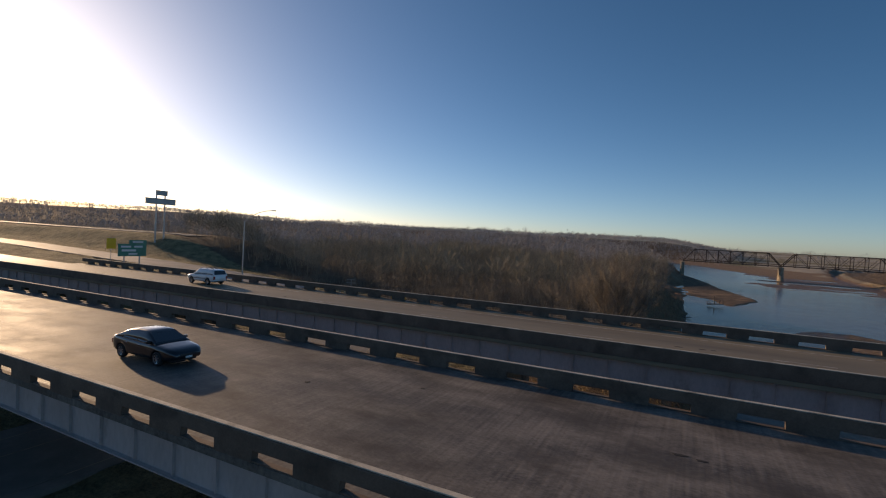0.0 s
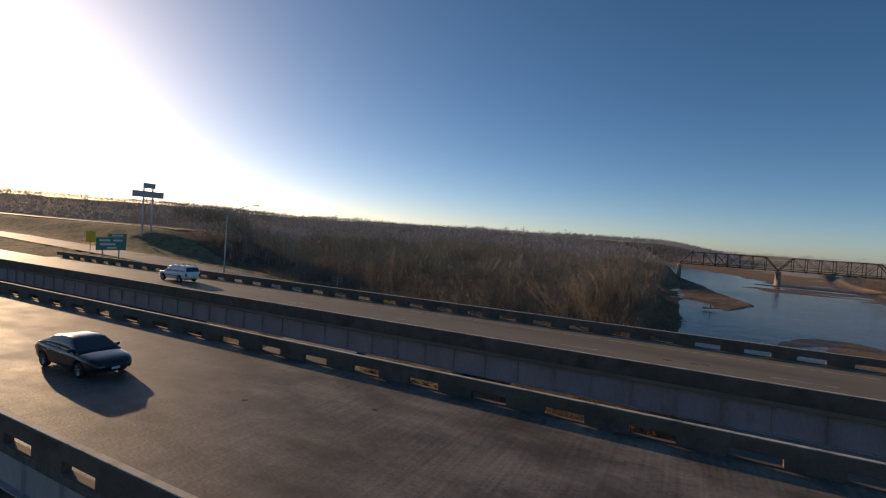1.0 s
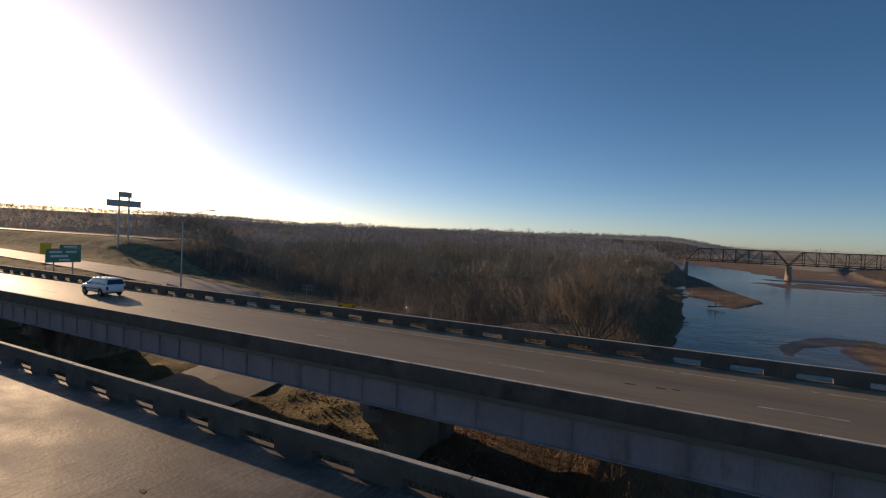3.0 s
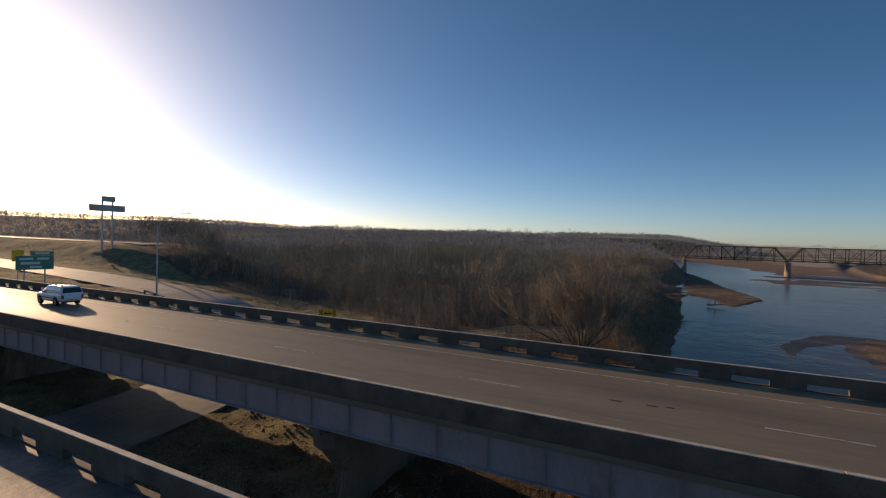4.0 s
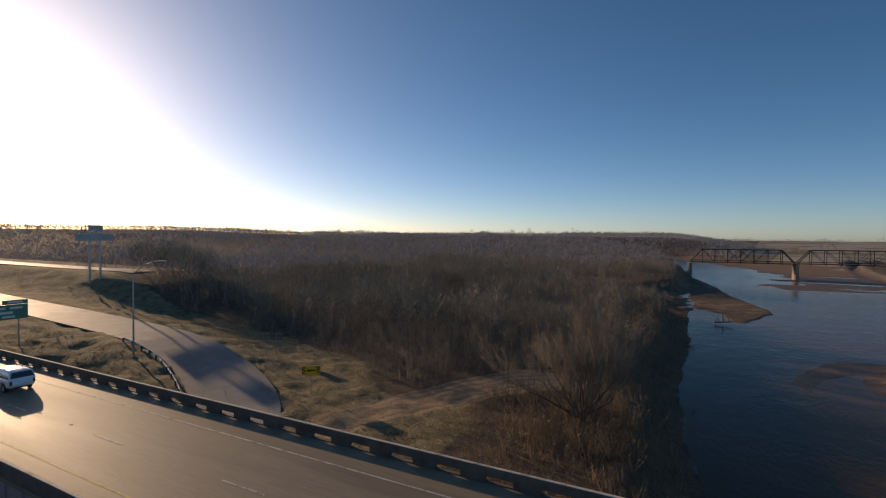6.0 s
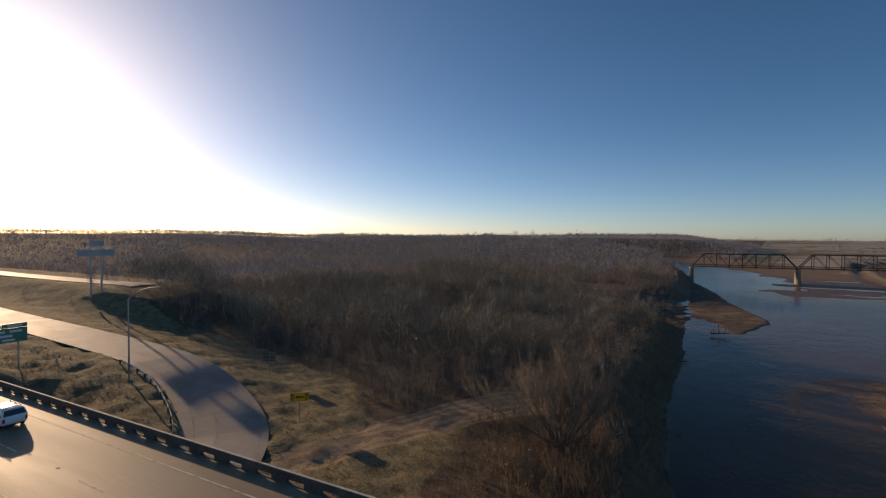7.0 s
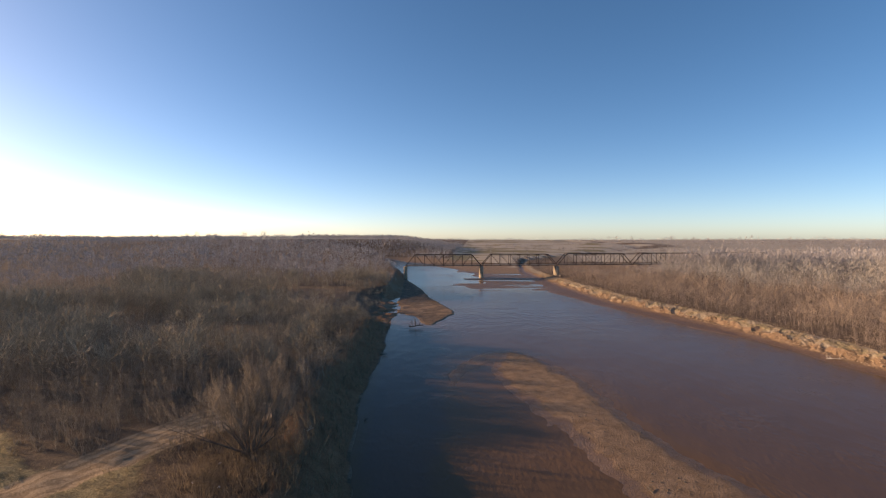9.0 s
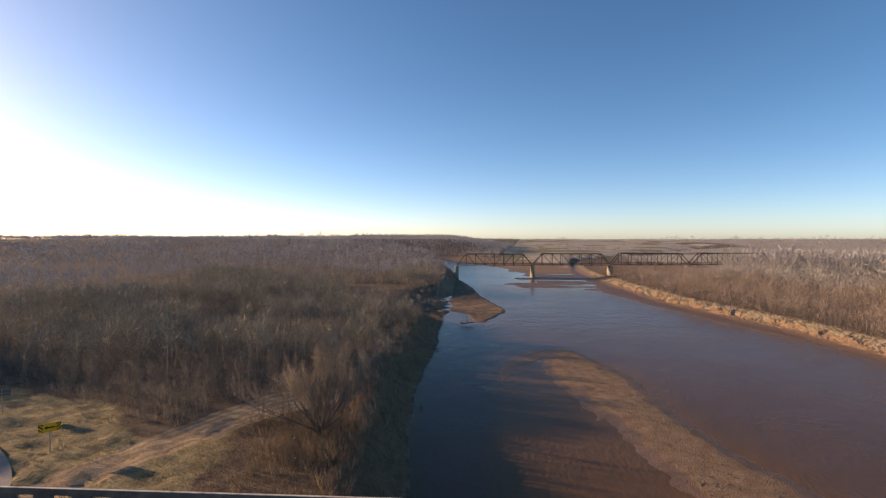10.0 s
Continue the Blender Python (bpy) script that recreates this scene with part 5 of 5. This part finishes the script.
SEDAN = [(-2.4, 0.42, 0.74, 0.66), (-2.3, 0.34, 0.95, 0.8), (-1.95, 0.28, 1.02, 0.87), (-1.2, 0.25, 1.0, 0.9), (-0.5, 0.24, 0.97, 0.9), (0.2, 0.24, 0.95, 0.9), (0.9, 0.24, 0.94, 0.9), (1.4, 0.25, 0.9, 0.89), (1.95, 0.28, 0.82, 0.86), (2.25, 0.32, 0.73, 0.76), (2.4, 0.38, 0.6, 0.6)]
SUV = [(-2.36, 0.5, 1.0, 0.78), (-2.3, 0.42, 1.12, 0.88), (-1.9, 0.36, 1.14, 0.93), (-1.0, 0.34, 1.12, 0.94), (0.0, 0.34, 1.1, 0.94), (0.8, 0.34, 1.09, 0.94), (1.3, 0.36, 1.06, 0.93), (1.9, 0.4, 1.0, 0.9), (2.22, 0.44, 0.92, 0.82), (2.36, 0.5, 0.8, 0.72)]
vehicle("car", TILT @ pose(-15.9, -15.3, 0.0), "black sedan with chrome window trim on the bridge deck", "car", M_CAR, 4.8, 1.8, SEDAN,
        [(-1.95, 1.0), (-1.15, 1.37), (-0.6, 1.45), (0.05, 1.46), (0.35, 1.43), (1.25, 0.95)], 0.62, 0.33, (-1.38, 1.38), False)
vehicle("suv", TILT @ pose(-42.4, 7.1, 0.0, 0, 0, 180), "white sport utility car with dark roof bars on the bridge", "car", M_SUV, 4.72, 1.88, SUV,
        [(-2.34, 1.1), (-2.12, 1.66), (-1.6, 1.74), (-0.6, 1.77), (0.3, 1.75), (0.52, 1.7), (1.12, 1.1)], 0.7, 0.375, (-1.35, 1.4), True)


# ---- signs, lamp, guard rail ----
def panel(root, name, mat, x0, x1, z0, z1, y, d=0.02, label=""):
    bm = bmesh.new()
    box(bm, x0, x1, y - d / 2, y + d / 2, z0, z1)
    return part(name, bm, mat, root, label)


def arrow_sign():
    x, y = -31.6, 31.1
    g = gz1(x, y)
    root = thing("arrow_sign", pose(x, y, g, 0, 0, 42), "yellow road sign with a black arrow between diagonal stripes", "road sign")
    base = -3.2 - 0.52 - g
    face = panel(root, "sign_panel", M_SIGN_Y, -1.06, 1.06, base, base + 1.04, 0, 0.03, "yellow reflective panel")
    bm = bmesh.new()
    rod(bm, (0, 0.06, -0.4), (0, 0.06, base + 0.9), 0.05, None, 8)
    part("post", bm, M_STEEL, root, "galvanised post")
    c = base + 0.52
    bm = bmesh.new()
    pts = [(-0.5, 0), (-0.22, 0.22), (-0.22, 0.08), (0.5, 0.08), (0.5, -0.08), (-0.22, -0.08), (-0.22, -0.22)]
    f0 = [bm.verts.new((a, -0.021, c + b_)) for a, b_ in pts]
    f1 = [bm.verts.new((a, -0.016, c + b_)) for a, b_ in pts]
    bm.faces.new(f0)
    bm.faces.new(list(reversed(f1)))
    for k in range(7):
        bm.faces.new((f1[k], f1[(k + 1) % 7], f0[(k + 1) % 7], f0[k]))
    part("arrow", bm, M_BLACK, face, "black arrow")
    for s in (-1, 1):
        for o in (-0.42, 0.0, 0.42):
            bm = bmesh.new()
            xa, xb = s * 0.6, s * 1.04
            lo, hi = c - 0.5, c + 0.5
            za, zb = c + o - 0.22, c + o + 0.22
            cl = lambda v: min(max(v, lo), hi)
            if cl(zb + 0.2) - cl(za) > 0.05:
                f0 = [bm.verts.new(p) for p in ((xa, -0.021, cl(za)), (xb, -0.021, cl(zb)), (xb, -0.021, cl(zb + 0.2)), (xa, -0.021, cl(za + 0.2)))]
                f1 = [bm.verts.new((v.co.x, -0.016, v.co.z)) for v in f0]
                bm.faces.new(f0)
                bm.faces.new(list(reversed(f1)))
                for k in range(4):
                    bm.faces.new((f1[k], f1[(k + 1) % 4], f0[(k + 1) % 4], f0[k]))
                part("stripe", bm, M_BLACK, face, "black diagonal stripe")
    return root


arrow_sign()


def guide_sign():
    x, y = -79.8, 20.4
    g = gz1(x, y)
    root = thing("guide_sign", pose(x, y, g, 0, 0, 90), "green motorway guide sign on two steel posts", "road sign")
    f = panel(root, "sign_panel", M_SIGN_G, -2.4, 2.4, 0.1 - g, 2.25 - g, 0, 0.05, "green reflective panel")
    t = panel(root, "exit_tab", M_SIGN_G, -0.6, 2.4, 2.27 - g, 2.9 - g, 0, 0.05, "small green exit tab")
    for xx, zz, w, h in ((-1.1, 1.75, 1.7, 0.32), (1.0, 1.75, 1.5, 0.32), (-0.6, 1.1, 2.4, 0.36), (0.1, 0.5, 1.5, 0.3)):
        panel(f, "lettering", M_SIGN_W, xx - w / 2, xx + w / 2, zz - h / 2 - g, zz + h / 2 - g, -0.028, 0.004, "white bar of lettering")
    panel(t, "lettering", M_SIGN_W, 0.0, 1.8, 2.45 - g, 2.72 - g, -0.028, 0.004, "white bar of lettering")
    for xx in (-1.3, 1.3):
        bm = bmesh.new()
        box(bm, xx - 0.08, xx + 0.08, 0.03, 0.2, -0.5, 2.1 - g, 0.01)
        part("post", bm, M_STEEL, root, "steel post")


guide_sign()


def warning_sign():
    x, y = -88.5, 21.6
    g = gz1(x, y)
    root = thing("warning_sign", pose(x, y, g, 0, 0, 75), "yellow warning sign on a single post by the slip road", "road sign")
    panel(root, "sign_panel", M_SIGN_Y, -0.75, 0.75, 0.9 - g, 2.8 - g, 0, 0.03, "yellow panel")
    bm = bmesh.new()
    rod(bm, (0, 0.06, -0.5), (0, 0.06, 2.6 - g), 0.05, None, 8)
    part("post", bm, M_STEEL, root)


warning_sign()


def verge_sign():
    x, y = -48.5, 41.5
    g = gz1(x, y)
    base = -3.3 - g
    root = thing("verge_sign", pose(x, y, g, 0, 0, 205), "road sign seen from its dull brown back on the grass verge", "road sign")
    face = panel(root, "sign_panel", M_BACK, -0.95, 0.95, base, base + 1.2, 0, 0.03, "dull brown back of the panel")
    for z in (base + 0.3, base + 0.9):
        bm = bmesh.new()
        box(bm, -0.8, 0.8, 0.02, 0.06, z - 0.03, z + 0.03)
        part("stiffener", bm, M_STEEL, face, "galvanised stiffening bar")
    bm = bmesh.new()
    rod(bm, (0, 0.1, -0.4), (0, 0.1, base + 1.0), 0.05, None, 8)
    part("post", bm, M_STEEL, root, "galvanised post")


verge_sign()


def pylon_sign():
    x, y = -126.3, 54.4
    g = gz1(x, y)
    root = thing("pylon_sign", pose(x, y, g, 0, 0, 92), "tall roadside pylon sign with two blank panels on poles", "billboard")
    for xx in (-1.1, 1.4):
        bm = bmesh.new()
        rod(bm, (xx, 0, -0.5), (xx, 0, 14.6 - g), 0.24, 0.2, 10)
        part("pole", bm, M_STEEL, root, "steel pole")
    for nm, x0, x1, z0, z1 in (("main_panel", -4.3, 4.3, 11.1, 12.7), ("top_panel", -1.4, 1.8, 13.6, 14.9)):
        p = panel(root, nm, M_BOARD, x0, x1, z0 - g, z1 - g, -0.3, 0.5, "pale sign cabinet")
        for k, z in enumerate((z0, z1)):
            panel(p, "cabinet_frame", M_STEEL, x0 - 0.05, x1 + 0.05, z - g - 0.06, z - g + 0.06, -0.3, 0.56)
    return root


pylon_sign()


def street_lamp():
    x, y = -59.8, 26.8
    g = gz1(x, y)
    root = thing("street_lamp", pose(x, y, g), "tall steel street lamp with a long curved arm", "street lamp")
    bm = bmesh.new()
    top = 7.2 - g
    rod(bm, (0, 0, -0.3), (0, 0, top), 0.13, 0.08, 10)
    part("pole", bm, M_STEEL, root)
    bm = bmesh.new()
    q = Vector((0, 0, top))
    for t in (0.25, 0.5, 0.75, 1.0):
        e = Vector((5.6 * t, 0.6 * t, top + 1.9 * (1 - (1 - t) ** 2)))
        rod(bm, q, e, 0.06, 0.055, 8)
        q = e
    part("arm", bm, M_STEEL, root)
    bm = bmesh.new()
    box(bm, -0.4, 0.4, -0.16, 0.16, -0.1, 0.08, 0.05)
    h = part("lamp_head", bm, M_STEEL, root, "cobra-head luminaire")
    h.matrix_basis = Matrix.Translation(q + Vector((0.35, 0.04, 0))) @ Matrix.Rotation(radians(6), 4, "Z")
    bm = bmesh.new()
    box(bm, -0.25, 0.25, -0.25, 0.25, -0.2, 0.12, 0.03)
    part("footing", bm, M_PIER, root)


street_lamp()


def guard_rail(name, pts, label):
    root = thing(name, pose(*pts[0]), label, "guard rail")
    o = Vector(pts[0])
    bm = bmesh.new()
    prof = [(0.0, 0.44), (0.05, 0.5), (0.0, 0.585), (0.05, 0.67), (0.0, 0.74)]
    prev = None
    P = [Vector(p) for p in pts]
    for k, p in enumerate(P):
        t = (P[min(k + 1, len(P) - 1)] - P[max(k - 1, 0)]).normalized()
        nrm = Vector((-t.y, t.x, 0))
        row = [bm.verts.new(p - o + nrm * a + Vector((0, 0, z))) for a, z in prof] + [bm.verts.new(p - o + nrm * (a - 0.012) + Vector((0, 0, z))) for a, z in reversed(prof)]
        if prev:
            for j in range(10):
                bm.faces.new((prev[j], prev[(j + 1) % 10], row[(j + 1) % 10], row[j]))
        prev = row
    part("beam", bm, M_STEEL, root, "corrugated steel beam")
    post = bmesh.new()
    box(post, -0.08, 0.08, -0.1, 0.1, -0.4, 0.76, 0.01)
    me = bpy.data.meshes.new("post")
    post.to_mesh(me)
    post.free()
    me.materials.append(M_BARK)
    for k in range(0, len(P), 2):
        t = (P[min(k + 1, len(P) - 1)] - P[max(k - 1, 0)]).normalized()
        shared("post", me, root, Matrix.Translation(P[k] - o + Vector((t.y, -t.x, 0)) * 0.12) @ Matrix.Rotation(math.atan2(t.y, t.x), 4, "Z"), "wooden post")
    return root


inner = [(c[0] - n_[0] * 4.2, c[1] - n_[1] * 4.2, ramp_z(c[0], c[1]) + 0.0) for c, n_ in zip(ramp_line, ramp_n) if -67 < c[0] < -33 and c[1] > 19]
guard_rail("guard_rail", inner, "weathered steel guard rail on posts along the slip road")

# delineator posts by the bend
d_root = None
for x, y in ((-50.5, 41.0), (-38.4, 20.2), (-37.2, 19.3)):
    g = gz1(x, y)
    if d_root is None:
        d_root = thing("delineator_post", pose(x, y, g), "thin pale delineator post in dry grass", "post", "delineators")
        bm = bmesh.new()
        box(bm, -0.05, 0.05, -0.02, 0.02, -0.2, 1.25, 0.008)
        part("post", bm, M_DRIFT, d_root)
    else:
        copy_thing(d_root, pose(x, y, g))

# patches and litter on the decks
for deck_, spots in ((deck_b, ((6.3, 5.4, 0.32, 0.1), (7.65, 5.5, 0.28, 0.09), (8.3, 5.65, 0.22, 0.08), (-28.4, 5.3, 0.16, 0.14))), (deck_a, ((6.8, -13.0, 0.3, 0.12), (7.4, -13.1, 0.2, 0.1), (-3.0, -11.9, 0.14, 0.1), (-7.5, -14.0, 0.16, 0.12)))):
    for x, y, a, b_ in spots:
        bm = bmesh.new()
        ring = [bm.verts.new((x + a * math.cos(t) * (0.75 + 0.25 * math.sin(3 * t + x)), y + b_ * math.sin(t) * (0.8 + 0.2 * math.cos(2 * t + y)), 0.012)) for t in [2 * math.pi * k / 14 for k in range(14)]]
        low = [bm.verts.new((v.co.x, v.co.y, 0.002)) for v in ring]
        bm.faces.new(ring)
        for k in range(14):
            bm.faces.new((low[k], low[(k + 1) % 14], ring[(k + 1) % 14], ring[k]))
        part("deck_patch", bm, M_JOINT, deck_, "small dark asphalt patch")

# ---- bank and river bits ----
def weeds(name, label, x0, x1, y0, y1, pitch, seed, keep, height, mat, stems, twigs, thick, spread, cat="weeds"):
    px, py, r = scatter(x0, x1, y0, y1, pitch, seed)
    z, zn, info = land(px, py)
    ok = keep(px, py, z, zn, info, r)
    p = np.column_stack([*lay(px, py), z])[ok]
    v, f = thicket(p, r.uniform(*height, len(p)), stems, twigs, thick, spread, seed, False, True)
    return tagged(new(name, tri_mesh(name, v, f, mat)), label, cat, kind="stuff")


weeds("dry_grass", "short dry yellow grass tufts on the verge", -75, 6, 12.5, 60, 0.46, 51,
      lambda x, y, z, zn, i, r: (zn["grass"] > 0.4) & (i["dramp"] > 6.2) & (i["dtrack"] > 2.6) & (i["dl"] > 6) & (fbm(x, y, 3, 60) > -0.3),
      (0.15, 0.55), M_GRASS, 5, 0, 0.065, 0.6, "grass")
weeds("bank_weeds", "tall dry orange-brown weeds on the river bank", -10, 12, -7.5, 52, 0.47, 52,
      lambda x, y, z, zn, i, r: (i["dl"] > 3.5) & (i["dtrack"] > 3.4) & (x + 0.32 * (y - 20) > -7 + fbm(x, y, 6, 61) * 3),
      (0.3, 1.3), M_WEED, 5, 2, 0.014, 0.36)
weeds("bank_brush", "leafless brown brush on the cut bank", -8, 14, -7, 130, 1.05, 53,
      lambda x, y, z, zn, i, r: (i["dl"] > 0.6) & (i["dtrack"] > 3.0) & (x + 0.3 * (y - 20) > -2) & (r.rand(len(x)) < 0.75) & (np.hypot(x - 1.0, y - 33.5) > 4),
      (0.9, 2.8), M_WEED, 6, 5, 0.014, 0.28, "brush")
weeds("tree_foot_brush", "dry reddish brush round the foot of the bare tree", -6, 8, 24, 42, 0.62, 59,
      lambda x, y, z, zn, i, r: (i["dl"] > 5) & (np.hypot(x - 2.2, y - 32) < 6.0 + fbm(x, y, 3, 85) * 2), (1.0, 3.0), M_WEED, 7, 12, 0.009, 0.28, "brush")
weeds("river_brush", "tall golden-brown bare brush under the bridges", -12, 10, -8, 1.5, 0.9, 70,
      lambda x, y, z, zn, i, r: (i["dl"] > 1.5) & (x > -9) & (fbm(x, y, 4, 73) > -0.35), (1.4, 3.8), M_TWIG_GOLD, 7, 6, 0.007, 0.14, "brush")
weeds("thicket_edge", "low dry brush along the edge of the woods", -70, 3, 34, 62, 0.95, 54,
      lambda x, y, z, zn, i, r: (zn["grass"] < 0.75) & (zn["grass"] > 0.003) & (i["dramp"] > 8) & (i["dtrack"] > 2.2),
      (0.6, 1.9), M_WEED, 6, 4, 0.009, 0.3, "brush")
weeds("understory", "low tangled grey-brown brush under the saplings", -66, 4, 36, 74, 1.05, 87,
      lambda x, y, z, zn, i, r: (zn["grass"] < 0.7) & (i["dramp"] > 8) & (i["dtrack"] > 2.2) & (i["dl"] > 4) & (fbm(x, y, 7, 88) > -0.4),
      (0.7, 2.6), M_TWIG, 6, 6, 0.013, 0.3, "brush")
weeds("grass_tussocks", "coarse straw-coloured grass tussocks on the verge", -72, 4, 14, 56, 1.15, 89,
      lambda x, y, z, zn, i, r: (zn["grass"] > 0.3) & (i["dramp"] > 7) & (i["dtrack"] > 2.2) & (i["dl"] > 6) & (fbm(x, y, 4, 90) > -0.05),
      (0.35, 0.8), M_GRASS, 14, 0, 0.03, 0.55, "grass")
weeds("verge_brush", "scrubby dry brush below the embankment", -260, -60, 60, 110, 2.9, 55,
      lambda x, y, z, zn, i, r: (i["dramp"] > 14) & (r.rand(len(x)) < 0.8) & ((x > -100) | (y > 74)), (1.5, 4.5), M_TWIG, 5, 5, 0.012, 0.18, "brush")


def stone(r, size):
    bm = bmesh.new()
    bmesh.ops.create_icosphere(bm, subdivisions=1, radius=size)
    for v in bm.verts:
        v.co *= r.uniform(0.7, 1.15)
        v.co.z *= 0.65
    return bm


rr = random.Random(8)
stones = []
for k in range(6):
    bm = stone(rr, 1.0)
    me = bpy.data.meshes.new("stone")
    bm.to_mesh(me)
    bm.free()
    stones.append((np.array([v.co[:] for v in me.vertices]), np.array([p.vertices[:] for p in me.polygons])))
vs, fs, off = [], [], 0
rn = np.random.RandomState(9)
for k in range(2600):
    x, y = rn.uniform(-18.5, -2), rn.uniform(-8, 13)
    V, F = stones[k % 6]
    s = rn.uniform(0.04, 0.13)
    a = rn.uniform(0, 6.28)
    R = np.array([[math.cos(a), -math.sin(a), 0], [math.sin(a), math.cos(a), 0], [0, 0, 1]])
    vs.append(V @ R.T * s + np.array([x, y, 0]))
    fs.append(F + off)
    off += len(V)
allv = np.concatenate(vs)
cen = np.repeat(np.array([v.mean(0)[:2] for v in vs]), [len(v) for v in vs], 0)
allv[:, 2] += ground_at(cen[:, 0], cen[:, 1])
tagged(new("riprap", tri_mesh("riprap", allv, np.concatenate(fs), M_ROCK)), "orange-brown rubble stones under the bridge", "stones", kind="stuff")


def rubble(name, label, cat, n_, place, size, mat, seed):
    r_ = np.random.RandomState(seed)
    x, y = place(r_, n_)
    z = land(x, y)[0]
    x, y = lay(x, y)
    vs, fs, off = [], [], 0
    for k in range(len(x)):
        V, F = stones[k % len(stones)]
        sc = r_.uniform(*size) * np.array([1.0, r_.uniform(0.7, 1.9), r_.uniform(0.35, 0.8)])
        a = r_.uniform(0, 6.28)
        R = np.array([[math.cos(a), -math.sin(a), 0], [math.sin(a), math.cos(a), 0], [0, 0, 1]])
        vs.append((V * sc) @ R.T + np.array([x[k], y[k], z[k] + 0.05]))
        fs.append(F + off)
        off += len(V)
    tagged(new(name, tri_mesh(name, np.concatenate(vs), np.concatenate(fs), mat)), label, cat, kind="stuff")


def bluff_places(r_, n_):
    y = r_.uniform(45, 290, n_)
    x = shore_right(y) + 3.8 + r_.uniform(0, 5.5, n_)
    keep = fbm(x, y, 6, 63) > -0.15
    return x[keep], y[keep]


rubble("bank_clods", "broken clods of pale sandy earth on the eroded bank", "earth", 4600, bluff_places, (0.06, 0.32), M_CLOD, 57)


def bar_places(r_, n_):
    y = r_.uniform(28, 90, n_)
    w_, e_, _ = bar_edges(y)
    return w_ + (e_ - w_) * r_.uniform(0.1, 0.9, n_), y


rubble("bar_debris", "small dark flood debris scattered on the sandbar", "debris", 240, bar_places, (0.05, 0.16), M_BARK, 58)


def snag(name, at, turn, seed, size, label, mat, lift=0.1):
    """at: on the sheet of the river."""
    x, y = lay(*at)
    z = max(WATER, float(land(np.array([at[0]]), np.array([at[1]]))[0][0])) + lift
    root = thing(name, pose(float(x), float(y), z, 0, 0, turn), label, "driftwood")
    r = random.Random(seed)
    bm = bmesh.new()
    rod(bm, (-size, 0, -0.12), (size * 0.8, 0.1, 0.25), 0.16 * size / 2, 0.09 * size / 2, 7)
    for k in range(6):
        a = Vector((r.uniform(-size, size * 0.7), 0, 0.1))
        d = Vector((r.uniform(-0.5, 0.5), r.uniform(-0.5, 0.5), r.uniform(0.5, 1.2))).normalized() * size * r.uniform(0.3, 0.9)
        rod(bm, a, a + d, 0.05 * size / 2, 0.02, 5)
    if lift > 0.5:
        rod(bm, (-0.2 * size, 0, 0), (-0.26 * size, 0.05, 1.0 * size), 0.2, 0.1, 7)
        rod(bm, (0.3 * size, 0, 0.1), (0.38 * size, 0, 0.55 * size), 0.13, 0.05, 6)
    part("branch", bm, mat, root)
    return root


snag("driftwood", (18.4, 121), 10, 3, 2.6, "dark driftwood snag standing in shallow water", M_BARK, 0.6)
snag("driftwood", (10.5, 53.2), 70, 4, 0.7, "small dark driftwood in shallow water", M_BARK)
snag("driftwood", (10.4, 90.5), -20, 6, 1.6, "dark fallen branch at the water's edge", M_BARK)
snag("driftwood", (5.2, 41.0), 30, 5, 0.7, "bleached white branch on the river bank", M_DRIFT)
snag("driftwood", (106.6, 81), -40, 7, 1.6, "bleached log on the sandy bank", M_DRIFT)
snag("driftwood", (41.3, 32.9), 100, 14, 0.75, "dark curved branch stranded on the sandbar", M_BARK)
snag("driftwood", (43.4, 75.3), 25, 15, 0.9, "small dark stick on the edge of the sandbar", M_BARK)
snag("driftwood", (101.8, 93.2), 40, 12, 0.8, "dark stump on the sandy bank", M_BARK)
weeds("bluff_weeds", "dry straw-coloured grass tufts along the broken bank", 92, 135, 40, 300, 0.68, 56,
      lambda x, y, z, zn, i, r: (i["dr"] > 5.0) & (i["dr"] < 12.5) & (fbm(x, y, 3, 62) > -0.2), (0.2, 0.65), M_STRAW, 7, 0, 0.07, 0.8, "grass")


# scraps of pale litter on the bank
scrap_root = None
for x, y, s in ((-5.0, 37.0, 0.2), (-6.0, 33.0, 0.18), (-3.0, 32.0, 0.16)):
    m = Matrix.Translation((x, y, gz1(x, y) + 0.12)) @ Matrix.Rotation(x * 3, 4, "Z")
    if scrap_root is None:
        bm = bmesh.new()
        bmesh.ops.create_icosphere(bm, subdivisions=2, radius=s)
        for v in bm.verts:
            v.co *= 0.75 + 0.6 * noise.noise(v.co * 6 + Vector((3, 1, 7)))
            v.co.z *= 0.55
        me = bpy.data.meshes.new("plastic_bag")
        bm.to_mesh(me)
        bm.free()
        me.materials.append(M_SIGN_W)
        scrap_root = tagged(new("plastic_bag", me), "crumpled white plastic bag lying in dry weeds", "bag", "scattered bags")
        scrap_root.matrix_basis = m
    else:
        copy_thing(scrap_root, m)
